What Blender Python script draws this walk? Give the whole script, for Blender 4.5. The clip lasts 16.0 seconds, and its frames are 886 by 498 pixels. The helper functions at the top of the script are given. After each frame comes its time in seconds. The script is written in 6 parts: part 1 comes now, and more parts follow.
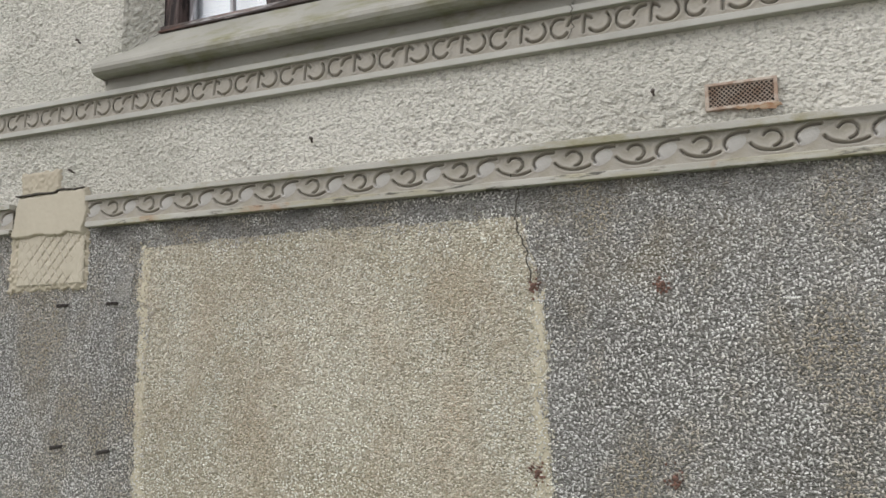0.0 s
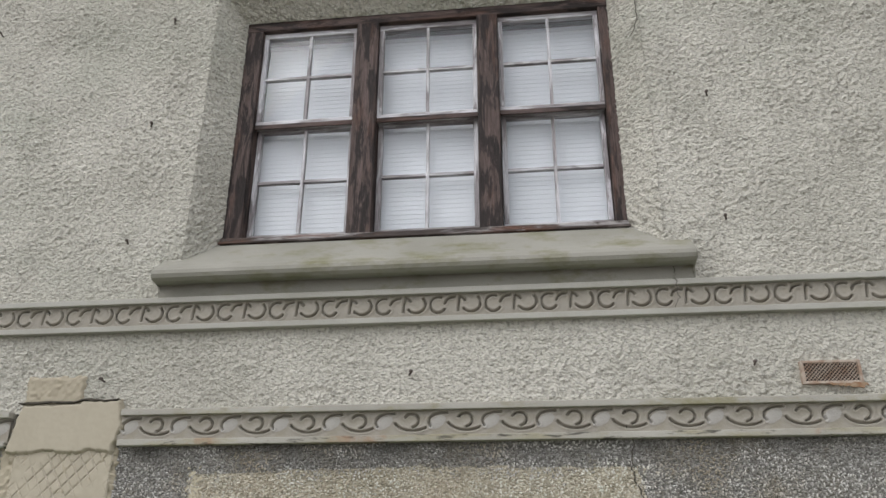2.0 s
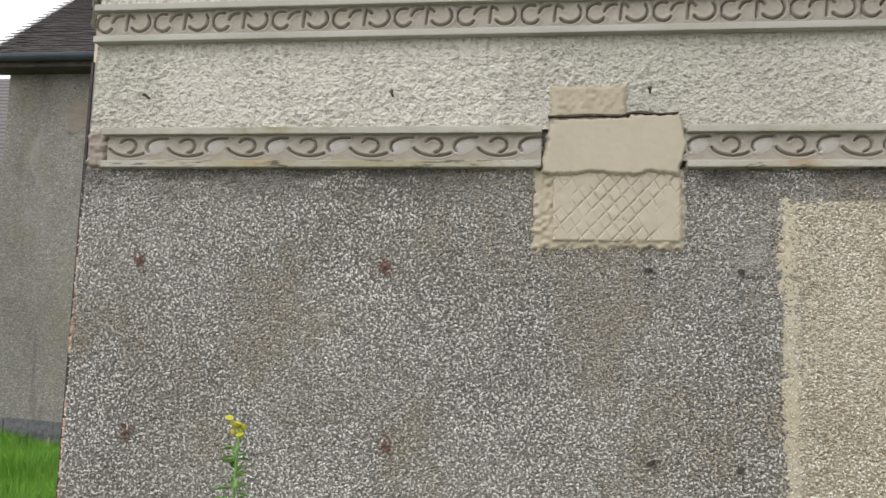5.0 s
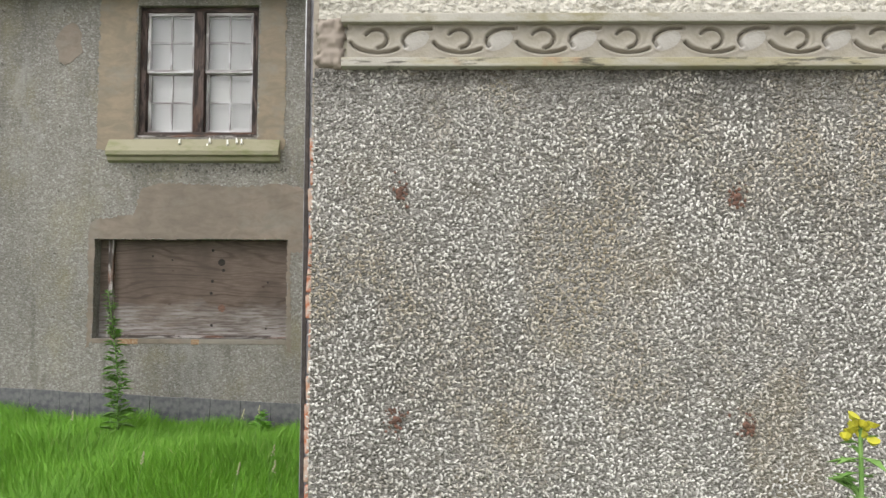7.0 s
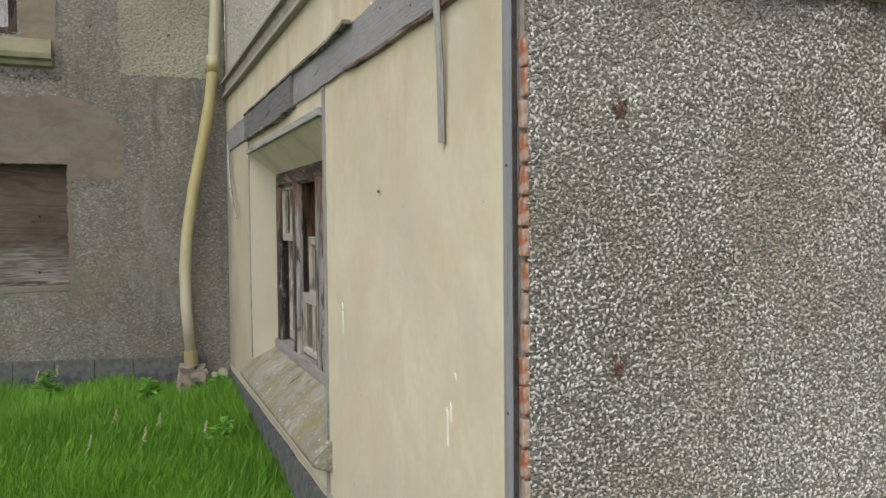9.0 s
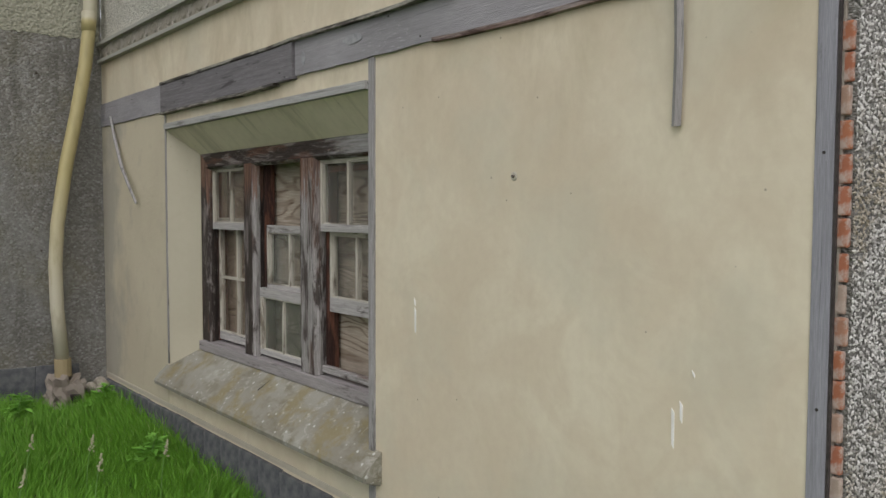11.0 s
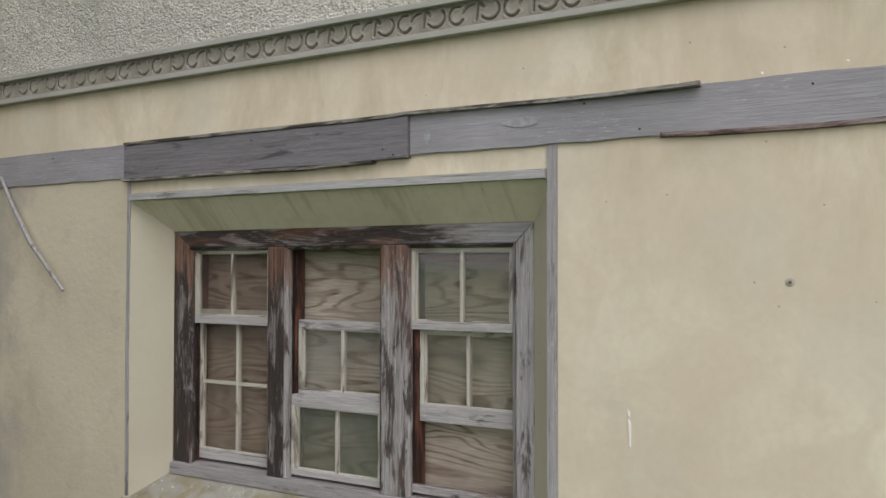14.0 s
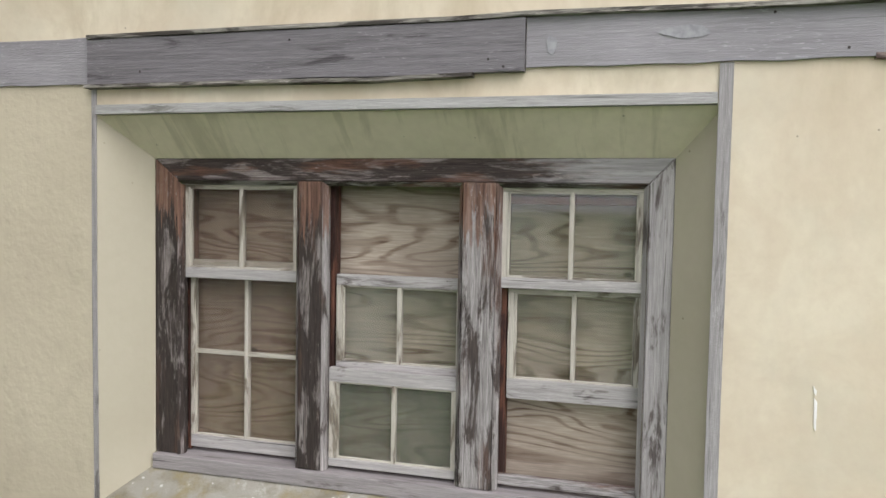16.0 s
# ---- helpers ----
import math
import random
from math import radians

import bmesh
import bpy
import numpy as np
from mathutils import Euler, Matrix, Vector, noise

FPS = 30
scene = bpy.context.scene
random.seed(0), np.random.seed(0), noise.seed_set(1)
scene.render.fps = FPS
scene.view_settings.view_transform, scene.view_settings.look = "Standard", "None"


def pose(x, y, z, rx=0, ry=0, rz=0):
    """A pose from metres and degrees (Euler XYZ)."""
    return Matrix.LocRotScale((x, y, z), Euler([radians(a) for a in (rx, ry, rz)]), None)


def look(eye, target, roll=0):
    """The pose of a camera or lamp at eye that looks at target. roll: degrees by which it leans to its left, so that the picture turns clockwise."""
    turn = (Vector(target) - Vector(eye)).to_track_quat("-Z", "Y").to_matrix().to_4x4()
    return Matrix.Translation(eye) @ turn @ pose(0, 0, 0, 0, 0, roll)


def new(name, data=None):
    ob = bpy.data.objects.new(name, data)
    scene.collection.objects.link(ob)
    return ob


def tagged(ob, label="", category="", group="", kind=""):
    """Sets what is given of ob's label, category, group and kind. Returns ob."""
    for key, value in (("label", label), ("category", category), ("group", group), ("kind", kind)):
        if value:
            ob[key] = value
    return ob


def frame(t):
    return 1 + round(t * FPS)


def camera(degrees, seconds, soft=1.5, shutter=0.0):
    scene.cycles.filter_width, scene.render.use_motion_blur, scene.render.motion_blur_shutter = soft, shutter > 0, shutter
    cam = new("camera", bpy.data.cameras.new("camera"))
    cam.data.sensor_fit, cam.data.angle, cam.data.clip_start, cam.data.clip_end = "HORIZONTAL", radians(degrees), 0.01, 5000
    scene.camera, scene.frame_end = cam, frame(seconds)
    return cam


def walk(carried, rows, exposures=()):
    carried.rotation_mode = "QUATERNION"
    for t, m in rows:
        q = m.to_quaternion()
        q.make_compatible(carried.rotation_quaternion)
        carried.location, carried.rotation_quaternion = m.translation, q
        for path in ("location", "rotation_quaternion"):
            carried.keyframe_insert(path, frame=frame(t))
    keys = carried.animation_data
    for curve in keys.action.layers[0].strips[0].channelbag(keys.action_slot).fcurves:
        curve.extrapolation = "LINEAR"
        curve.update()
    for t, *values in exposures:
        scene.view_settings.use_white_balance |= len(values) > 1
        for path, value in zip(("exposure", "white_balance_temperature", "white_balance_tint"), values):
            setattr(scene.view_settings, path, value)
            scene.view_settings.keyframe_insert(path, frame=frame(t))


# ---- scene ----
cam = camera(60.0, 16.0)
PATH = [
    (0, (0.062, -0.036, 1.465), (-0.71, 1.792, 1.719), -0.6),
    (0.5, (-0.167, -0.076, 1.491), (-0.874, 1.768, 1.812), 0.2),
    (1, (-0.488, -0.184, 1.537), (-1.011, 1.656, 2.123), 0.1),
    (1.5, (-0.801, -0.347, 1.554), (-1.141, 1.477, 2.299), 1.6),
    (2, (-1.138, -0.491, 1.552), (-1.354, 1.337, 2.333), 0.2),
    (2.5, (-1.474, -0.456, 1.526), (-1.6, 1.395, 2.274), 0.9),
    (3, (-1.895, -0.445, 1.509), (-2.014, 1.42, 2.223), 0.4),
    (3.5, (-2.287, -0.454, 1.491), (-2.352, 1.442, 2.125), 0.7),
    (4, (-2.683, -0.353, 1.407), (-2.83, 1.598, 1.821), 1.3),
    (4.5, (-3.03, -0.206, 1.419), (-3.189, 1.753, 1.788), 1.0),
    (5, (-3.395, -0.111, 1.425), (-3.628, 1.861, 1.657), 1.5),
    (5.2, (-3.558, -0.074, 1.437), (-3.774, 1.9, 1.679), 1.5),
    (7.3, (-4.876, 0.559, 1.399), (-4.863, 2.557, 1.482), 0.7),
    (7.5, (-5.006, 0.623, 1.363), (-4.937, 2.621, 1.431), 1.0),
    (8, (-5.352, 0.837, 1.378), (-5.075, 2.818, 1.393), 0.5),
    (8.5, (-5.667, 0.934, 1.347), (-5.175, 2.872, 1.343), 1.0),
    (9, (-6.002, 1.031, 1.419), (-5.233, 2.876, 1.345), -0.5),
    (9.5, (-6.247, 1.238, 1.372), (-5.309, 3.002, 1.286), 0.2),
    (10, (-6.492, 1.452, 1.419), (-5.443, 3.154, 1.348), -0.0),
    (10.2, (-6.6, 1.534, 1.402), (-5.493, 3.199, 1.333), 0.2),
    (12.3, (-7.415, 2.625, 1.467), (-5.821, 3.833, 1.443), 0.9),
    (12.5, (-7.476, 2.751, 1.479), (-5.83, 3.886, 1.515), 1.2),
    (13, (-7.612, 3.002, 1.549), (-5.88, 3.999, 1.633), 0.5),
    (13.5, (-7.765, 3.312, 1.531), (-5.948, 4.143, 1.617), 0.7),
    (14, (-7.864, 3.531, 1.575), (-6.087, 4.449, 1.622), 0.0),
    (14.5, (-7.883, 3.79, 1.518), (-6.047, 4.581, 1.564), 0.8),
    (15, (-7.85, 4.079, 1.567), (-5.944, 4.682, 1.604), 0.6),
    (15.5, (-7.759, 4.329, 1.529), (-5.833, 4.864, 1.48), 0.8),
    (16, (-7.606, 4.663, 1.582), (-5.682, 5.198, 1.475), 1.0),
]
walk(cam, [(t, look(eye, target, roll)) for t, eye, target, roll in PATH], exposures=[(0.0, 0.28, 6350, 12.5), (1.0, 0.20, 6340, 12.5), (2.0, 0.06, 6330, 12.5), (3.0, 0.08, 6400, 12.5), (4.0, 0.16, 6450, 12.5), (5.0, 0.36, 6500, 12.5), (7.5, 0.73, 6620, 11), (8.5, 0.41, 6600, 11), (9.0, 0.12, 6580, 11.5), (10.0, -0.18, 6480, 12.5), (12.5, -0.24, 6400, 15), (14.0, 0.07, 6350, 15.5), (15.0, 0.20, 6350, 16), (15.5, 0.29, 6350, 16), (16.0, 0.56, 6350, 16)])

# ---- world and light: a bright overcast day ----
world = bpy.data.worlds.new("overcast_sky")
world.use_nodes = True
scene.world = world
wt = world.node_tree
wt.nodes.clear()
sky = wt.nodes.new("ShaderNodeTexSky")
sky.sky_type, sky.sun_disc = "NISHITA", False
sky.sun_elevation, sky.sun_rotation = radians(48), radians(222)
sky.air_density, sky.dust_density, sky.ozone_density = 1.0, 4.0, 1.0
grey = wt.nodes.new("ShaderNodeHueSaturation")
grey.inputs["Saturation"].default_value = 0.12
cloud = wt.nodes.new("ShaderNodeMix")
cloud.data_type = "RGBA"
cloud.inputs["Factor"].default_value = 0.6
cloud.inputs["B"].default_value = (9.0, 9.2, 9.5, 1)
back = wt.nodes.new("ShaderNodeBackground")
back.inputs["Strength"].default_value = 0.15
wout = wt.nodes.new("ShaderNodeOutputWorld")
wt.links.new(sky.outputs[0], grey.inputs["Color"])
wt.links.new(grey.outputs[0], cloud.inputs["A"])
wt.links.new(cloud.outputs["Result"], back.inputs["Color"])
wt.links.new(back.outputs[0], wout.inputs[0])

sun_data = bpy.data.lights.new("sun", "SUN")
sun_data.energy, sun_data.angle, sun_data.color = 0.7, radians(50), (1.0, 0.97, 0.92)
sun = new("sun", sun_data)
sun.matrix_world = look((-11.5, -4.8, 14.0), (-3.0, 3.0, 1.5))


# ---- materials ----
class Nodes:
    """A small way to write node materials."""

    def __init__(self, name):
        self.m = bpy.data.materials.new(name)
        self.m.use_nodes = True
        self.t = self.m.node_tree
        self.t.nodes.clear()
        self.out = self.t.nodes.new("ShaderNodeOutputMaterial")
        self.bsdf = self.t.nodes.new("ShaderNodeBsdfPrincipled")
        self.t.links.new(self.bsdf.outputs[0], self.out.inputs[0])
        self.tc = self.t.nodes.new("ShaderNodeTexCoord")

    def link(self, a, b):
        self.t.links.new(a, b)

    def coords(self, scale=(1, 1, 1), turn=(0, 0, 0)):
        n = self.t.nodes.new("ShaderNodeMapping")
        n.inputs["Scale"].default_value = scale
        n.inputs["Rotation"].default_value = [radians(a) for a in turn]
        self.link(self.tc.outputs["Object"], n.inputs["Vector"])
        return n.outputs[0]

    def noise(self, scale, vec=None, detail=5.0, rough=0.55, distort=0.0):
        n = self.t.nodes.new("ShaderNodeTexNoise")
        n.inputs["Scale"].default_value, n.inputs["Detail"].default_value = scale, detail
        n.inputs["Roughness"].default_value, n.inputs["Distortion"].default_value = rough, distort
        self.link(vec if vec is not None else self.coords(), n.inputs["Vector"])
        return n.outputs["Fac"]

    def voronoi(self, scale, vec=None, feature="F1", out="Distance", random_=1.0):
        n = self.t.nodes.new("ShaderNodeTexVoronoi")
        n.feature = feature
        n.inputs["Scale"].default_value, n.inputs["Randomness"].default_value = scale, random_
        self.link(vec if vec is not None else self.coords(), n.inputs["Vector"])
        return n.outputs[out]

    def ramp(self, fac, *stops):
        n = self.t.nodes.new("ShaderNodeValToRGB")
        e = n.color_ramp.elements
        while len(e) < len(stops):
            e.new(0.5)
        for el, (p, c) in zip(e, stops):
            el.position = p
            el.color = (c, c, c, 1) if isinstance(c, (int, float)) else (*c, 1)
        self.link(fac, n.inputs[0])
        return n.outputs[0]

    def mix(self, fac, a, b, how="MIX"):
        n = self.t.nodes.new("ShaderNodeMix")
        n.data_type, n.blend_type = "RGBA", how
        for v, key in ((fac, "Factor"), (a, "A"), (b, "B")):
            if isinstance(v, (int, float)):
                n.inputs[key].default_value = v if key == "Factor" else (v, v, v, 1)
            elif isinstance(v, tuple):
                n.inputs[key].default_value = (*v, 1)
            else:
                self.link(v, n.inputs[key])
        return n.outputs["Result"]

    def math(self, op, a, b=0.0):
        n = self.t.nodes.new("ShaderNodeMath")
        n.operation = op
        for i, v in enumerate((a, b)):
            if isinstance(v, (int, float)):
                n.inputs[i].default_value = v
            else:
                self.link(v, n.inputs[i])
        return n.outputs[0]

    def axis(self, which):
        n = self.t.nodes.new("ShaderNodeSeparateXYZ")
        self.link(self.tc.outputs["Object"], n.inputs[0])
        return n.outputs["XYZ".index(which)]

    def island(self):
        return self.t.nodes.new("ShaderNodeNewGeometry").outputs["Random Per Island"]

    def own(self):
        return self.t.nodes.new("ShaderNodeObjectInfo").outputs["Random"]

    def bump(self, height, strength=0.5, distance=0.01, normal=None):
        n = self.t.nodes.new("ShaderNodeBump")
        n.inputs["Strength"].default_value, n.inputs["Distance"].default_value = strength, distance
        self.link(height, n.inputs["Height"])
        if normal is not None:
            self.link(normal, n.inputs["Normal"])
        return n.outputs[0]

    def done(self, color, rough=0.8, normal=None, metal=0.0, spec=0.4):
        b = self.bsdf
        for v, key in ((color, "Base Color"), (rough, "Roughness")):
            if isinstance(v, tuple):
                b.inputs[key].default_value = (*v, 1)
            elif isinstance(v, (int, float)):
                b.inputs[key].default_value = v
            else:
                self.link(v, b.inputs[key])
        b.inputs["Metallic"].default_value = metal
        b.inputs["Specular IOR Level"].default_value = spec
        if normal is not None:
            self.link(normal, b.inputs["Normal"])
        return self.m


def harling(name, pale, dull, lump=95, depth=0.010):
    n = Nodes(name)
    big = n.noise(1.3, detail=4)
    fine = n.noise(55, detail=4)
    streak = n.noise(3.0, n.coords((4, 4, 0.5)), detail=5)
    col = n.mix(n.ramp(big, (0.35, 0.0), (0.65, 1.0)), pale, dull)
    col = n.mix(n.ramp(streak, (0.5, 0.0), (0.75, 0.28)), col, tuple(c * 0.72 for c in dull))
    green = n.ramp(n.noise(0.9, n.coords((1, 1, 1.6)), detail=6, rough=0.6), (0.50, 0.0), (0.68, 0.55))
    col = n.mix(green, col, (dull[0] * 0.80, dull[1] * 0.86, dull[2] * 0.82))
    # Dark flecks put the shade of small crevices into the colour.
    col = n.mix(n.ramp(fine, (0.38, 0.5), (0.50, 0.0)), col, tuple(c * 0.45 for c in dull))
    cells = n.voronoi(lump, n.coords((1, 1, 1.25)), feature="SMOOTH_F1")
    lumps = n.noise(lump * 0.9, n.coords((1, 1, 1.3)), detail=3, rough=0.6)
    h = n.mix(0.5, n.math("SUBTRACT", 1.0, cells), lumps)
    return n.done(col, 0.92, n.bump(h, 1.0, depth * 2.0), spec=0.2)


M_HARL = harling("cream_harling", (0.60, 0.58, 0.505), (0.49, 0.474, 0.405), 85, 0.009)
M_HARL_GREY = harling("grey_harling", (0.38, 0.37, 0.31), (0.26, 0.255, 0.22), 60)
M_HARL_LIGHT = harling("pale_green_harling", (0.40, 0.392, 0.305), (0.33, 0.325, 0.25), 45)


def pebble_bed(name, a, b, c, scale=75):
    """Dash of stone chips seen from some way off: bed colour, chips by cell."""
    n = Nodes(name)
    v = n.coords((1, 1, 1.4))
    chips = n.voronoi(scale, v, out="Color")
    tone = n.t.nodes.new("ShaderNodeSeparateColor")
    n.link(chips, tone.inputs[0])
    col = n.ramp(tone.outputs[0], (0.0, a), (0.45, b), (0.8, c))
    col = n.mix(n.ramp(n.noise(1.1, detail=5), (0.4, 0.0), (0.62, 0.7)), col, n.mix(0.6, col, b, "MULTIPLY"))
    col = n.mix(n.ramp(n.noise(2.6, detail=6), (0.55, 0.0), (0.72, 0.35)), col, (0.30, 0.25, 0.15))
    h = n.math("SUBTRACT", 1.0, n.voronoi(scale, v))
    return n.done(col, 0.85, n.bump(h, 0.9, 0.008), spec=0.3)


M_DASH_BED = pebble_bed("grey_dash_bed", (0.15, 0.145, 0.128), (0.235, 0.227, 0.204), (0.36, 0.35, 0.32), 130)


def far_dash():
    """Old dash of the wing: pale chips in a green-grey bed, rain-washed and blotched."""
    n = Nodes("weathered_grey_dash")
    v = n.coords((1, 1, 1.3))
    tone = n.t.nodes.new("ShaderNodeSeparateColor")
    n.link(n.voronoi(62, v, out="Color"), tone.inputs[0])
    col = n.ramp(tone.outputs[0], (0.0, (0.158, 0.151, 0.132)), (0.5, (0.207, 0.199, 0.176)), (0.86, (0.258, 0.251, 0.228)), (1.0, (0.33, 0.325, 0.305)))
    wash = n.ramp(n.noise(0.8, n.coords((1.4, 1.4, 0.7)), detail=6, rough=0.6), (0.36, 1.16), (0.64, 0.80))
    col = n.mix(1.0, col, wash, "MULTIPLY")
    col = n.mix(n.ramp(n.noise(1.9, n.coords((1, 1, 0.8)), detail=7, rough=0.65), (0.50, 0.0), (0.70, 0.45)), col, (0.21, 0.19, 0.105))
    col = n.mix(n.ramp(n.noise(2.7, n.coords((1, 1, 0.5)), detail=7, rough=0.65), (0.56, 0.0), (0.68, 0.55)), col, (0.29, 0.29, 0.275))
    drip = n.noise(3.5, n.coords((2.2, 2.2, 0.3)), detail=6, rough=0.6)
    col = n.mix(n.ramp(drip, (0.55, 0.0), (0.72, 0.5)), col, (0.085, 0.08, 0.065))
    h = n.mix(0.4, n.math("SUBTRACT", 1.0, n.voronoi(62, v)), n.noise(40, v, detail=5))
    return n.done(col, 0.88, n.bump(h, 0.8, 0.012), spec=0.25)


M_DASH_FAR = far_dash()
M_PATCH_BED = pebble_bed("ochre_dash_bed", (0.30, 0.272, 0.205), (0.45, 0.41, 0.315), (0.60, 0.56, 0.445), 110)


def chip_mat(name, dark, mid, pale, tint):
    n = Nodes(name)
    col = n.ramp(n.island(), (0.0, dark), (0.30, mid), (0.66, pale), (1.0, tuple(min(0.8, c * 1.12) for c in pale)))
    cloudy = n.ramp(n.noise(1.4, detail=5), (0.36, 1.0), (0.66, 0.80))
    col = n.mix(1.0, col, cloudy, "MULTIPLY")
    stain = n.ramp(n.noise(3.2, n.coords((1, 1, 0.6)), detail=6, rough=0.65), (0.47, 0.0), (0.62, 0.65))
    col = n.mix(stain, col, tint)
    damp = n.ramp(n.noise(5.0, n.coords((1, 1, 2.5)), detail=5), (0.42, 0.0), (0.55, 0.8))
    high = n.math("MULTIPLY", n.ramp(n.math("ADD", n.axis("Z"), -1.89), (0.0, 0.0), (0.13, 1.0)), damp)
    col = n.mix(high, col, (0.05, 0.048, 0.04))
    return n.done(col, 0.6, n.bump(n.noise(300, detail=2), 0.3, 0.002), spec=0.45)


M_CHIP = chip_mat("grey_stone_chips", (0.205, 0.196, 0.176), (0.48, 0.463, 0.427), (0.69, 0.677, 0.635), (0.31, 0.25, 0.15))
M_CHIP_OCHRE = chip_mat("ochre_stone_chips", (0.33, 0.295, 0.225), (0.56, 0.52, 0.41), (0.75, 0.725, 0.635), (0.44, 0.345, 0.235))


def render_mat(name, base, warm, stain, low=False, drips=False, mottle=0.0):
    n = Nodes(name)
    v = n.coords((1, 1, 1))
    col = n.mix(n.ramp(n.noise(0.9, v, detail=5, rough=0.5), (0.38, 0.0), (0.62, 1.0)), base, warm)
    blot = n.noise(2.3, v, detail=6, rough=0.6, distort=0.6)
    col = n.mix(n.ramp(blot, (0.5, 0.0), (0.68, 0.5)), col, tuple(0.6 * a + 0.4 * b for a, b in zip(warm, stain)))
    streaks = n.noise(2.4, n.coords((3.2, 3.2, 0.55)), detail=6, rough=0.6)
    col = n.mix(n.ramp(streaks, (0.52, 0.0), (0.78, 0.2)), col, stain)
    if low:
        runs = n.noise(1.6, n.coords((2.6, 2.6, 1.3)), detail=7, rough=0.65, distort=0.5)
        below = n.ramp(n.math("ADD", n.axis("Z"), -1.35), (0.0, 0.0), (0.62, 1.0))
        col = n.mix(n.math("MULTIPLY", n.ramp(runs, (0.44, 0.0), (0.64, 0.6)), below), col, (0.44, 0.372, 0.24))
        cloudy = n.noise(3.6, v, detail=7, rough=0.62, distort=0.9)
        col = n.mix(n.ramp(cloudy, (0.42, 0.0), (0.58, 0.5)), col, (0.60, 0.512, 0.372))
        col = n.mix(n.ramp(n.noise(1.7, v, detail=5), (0.52, 0.0), (0.64, 0.45)), col, (0.56, 0.53, 0.41))
    if drips:
        moss = n.noise(1.5, n.coords((0.9, 8, 0.9)), detail=6, rough=0.6, distort=0.3)
        col = n.mix(n.ramp(moss, (0.54, 0.0), (0.63, 0.35)), col, (0.33, 0.305, 0.20))
    if mottle:
        smear = n.noise(5.0, n.coords((1, 1, 2.2)), detail=8, rough=0.68, distort=0.6)
        col = n.mix(n.ramp(smear, (0.40, 0.0), (0.62, mottle)), col, stain)
        col = n.mix(n.ramp(n.noise(1.7, n.coords((1, 1, 1.5)), detail=7, rough=0.65), (0.50, 0.0), (0.66, mottle)), col, (0.24, 0.232, 0.20))
    specks = n.voronoi(9, v)
    col = n.mix(n.ramp(specks, (0.025, 0.6), (0.04, 0.0)), col, (0.16, 0.13, 0.09))
    fine = n.noise(28, v, detail=6)
    col = n.mix(n.ramp(fine, (0.35, 0.12), (0.6, 0.0)), col, stain)
    h = n.mix(0.25, n.noise(4, v, detail=3), n.noise(70, v, detail=6))
    return n.done(col, 0.72, n.bump(h, 0.16, 0.010), spec=0.3)


M_RENDER = render_mat("cream_smooth_render", (0.705, 0.64, 0.485), (0.645, 0.568, 0.425), (0.47, 0.385, 0.27), True)
M_REVEAL = render_mat("damp_green_render", (0.78, 0.71, 0.545), (0.69, 0.63, 0.475), (0.42, 0.375, 0.26), drips=True)
# Cheeks share the wall's cream; their shade is put into this darker colour.
M_CHEEK_SHADE = render_mat("shaded_cream_cheek_render", (0.50, 0.462, 0.35), (0.455, 0.42, 0.315), (0.40, 0.355, 0.255))
M_CEMENT = render_mat("pale_cement", (0.44, 0.398, 0.305), (0.39, 0.352, 0.267), (0.30, 0.265, 0.19))
M_MARGIN = render_mat("crumbled_mortar", (0.42, 0.375, 0.275), (0.36, 0.32, 0.235), (0.25, 0.22, 0.16))
M_SMEAR = render_mat("ochre_smear", (0.49, 0.445, 0.325), (0.43, 0.39, 0.285), (0.33, 0.29, 0.20))
M_BROWN = render_mat("brown_cement", (0.26, 0.213, 0.172), (0.20, 0.17, 0.138), (0.13, 0.11, 0.088), mottle=0.6)
M_TAN = render_mat("tan_cement", (0.29, 0.235, 0.165), (0.245, 0.20, 0.15), (0.19, 0.165, 0.125), mottle=0.8)
M_RUBBLE = render_mat("crumbled_rubble", (0.30, 0.26, 0.215), (0.25, 0.215, 0.18), (0.17, 0.14, 0.115))
M_COLLAR = render_mat("yellow_mortar", (0.36, 0.29, 0.16), (0.30, 0.24, 0.14), (0.20, 0.16, 0.10))
M_DAMP = render_mat("stained_grey_render", (0.54, 0.49, 0.39), (0.45, 0.41, 0.33), (0.28, 0.26, 0.22))


def corner_mat():
    n = Nodes("damp_corner_render")
    v = n.coords()
    base = n.mix(n.ramp(n.noise(1.4, v, detail=5), (0.38, 0.0), (0.62, 1.0)), (0.55, 0.495, 0.365), (0.49, 0.435, 0.32))
    grime = n.noise(3.4, n.coords((1, 1, 0.7)), detail=7, rough=0.65)
    where = n.math("ADD", grime, n.math("MULTIPLY", n.math("ADD", n.axis("Y"), -7.45), 0.5))
    col = n.mix(n.ramp(where, (0.50, 0.0), (0.72, 0.85)), base, (0.36, 0.335, 0.275))
    col = n.mix(n.ramp(n.noise(9, v, detail=6), (0.55, 0.0), (0.7, 0.15)), col, (0.28, 0.25, 0.19))
    return n.done(col, 0.78, n.bump(n.noise(30, v, detail=5), 0.3, 0.008), spec=0.3)


M_CORNER = corner_mat()


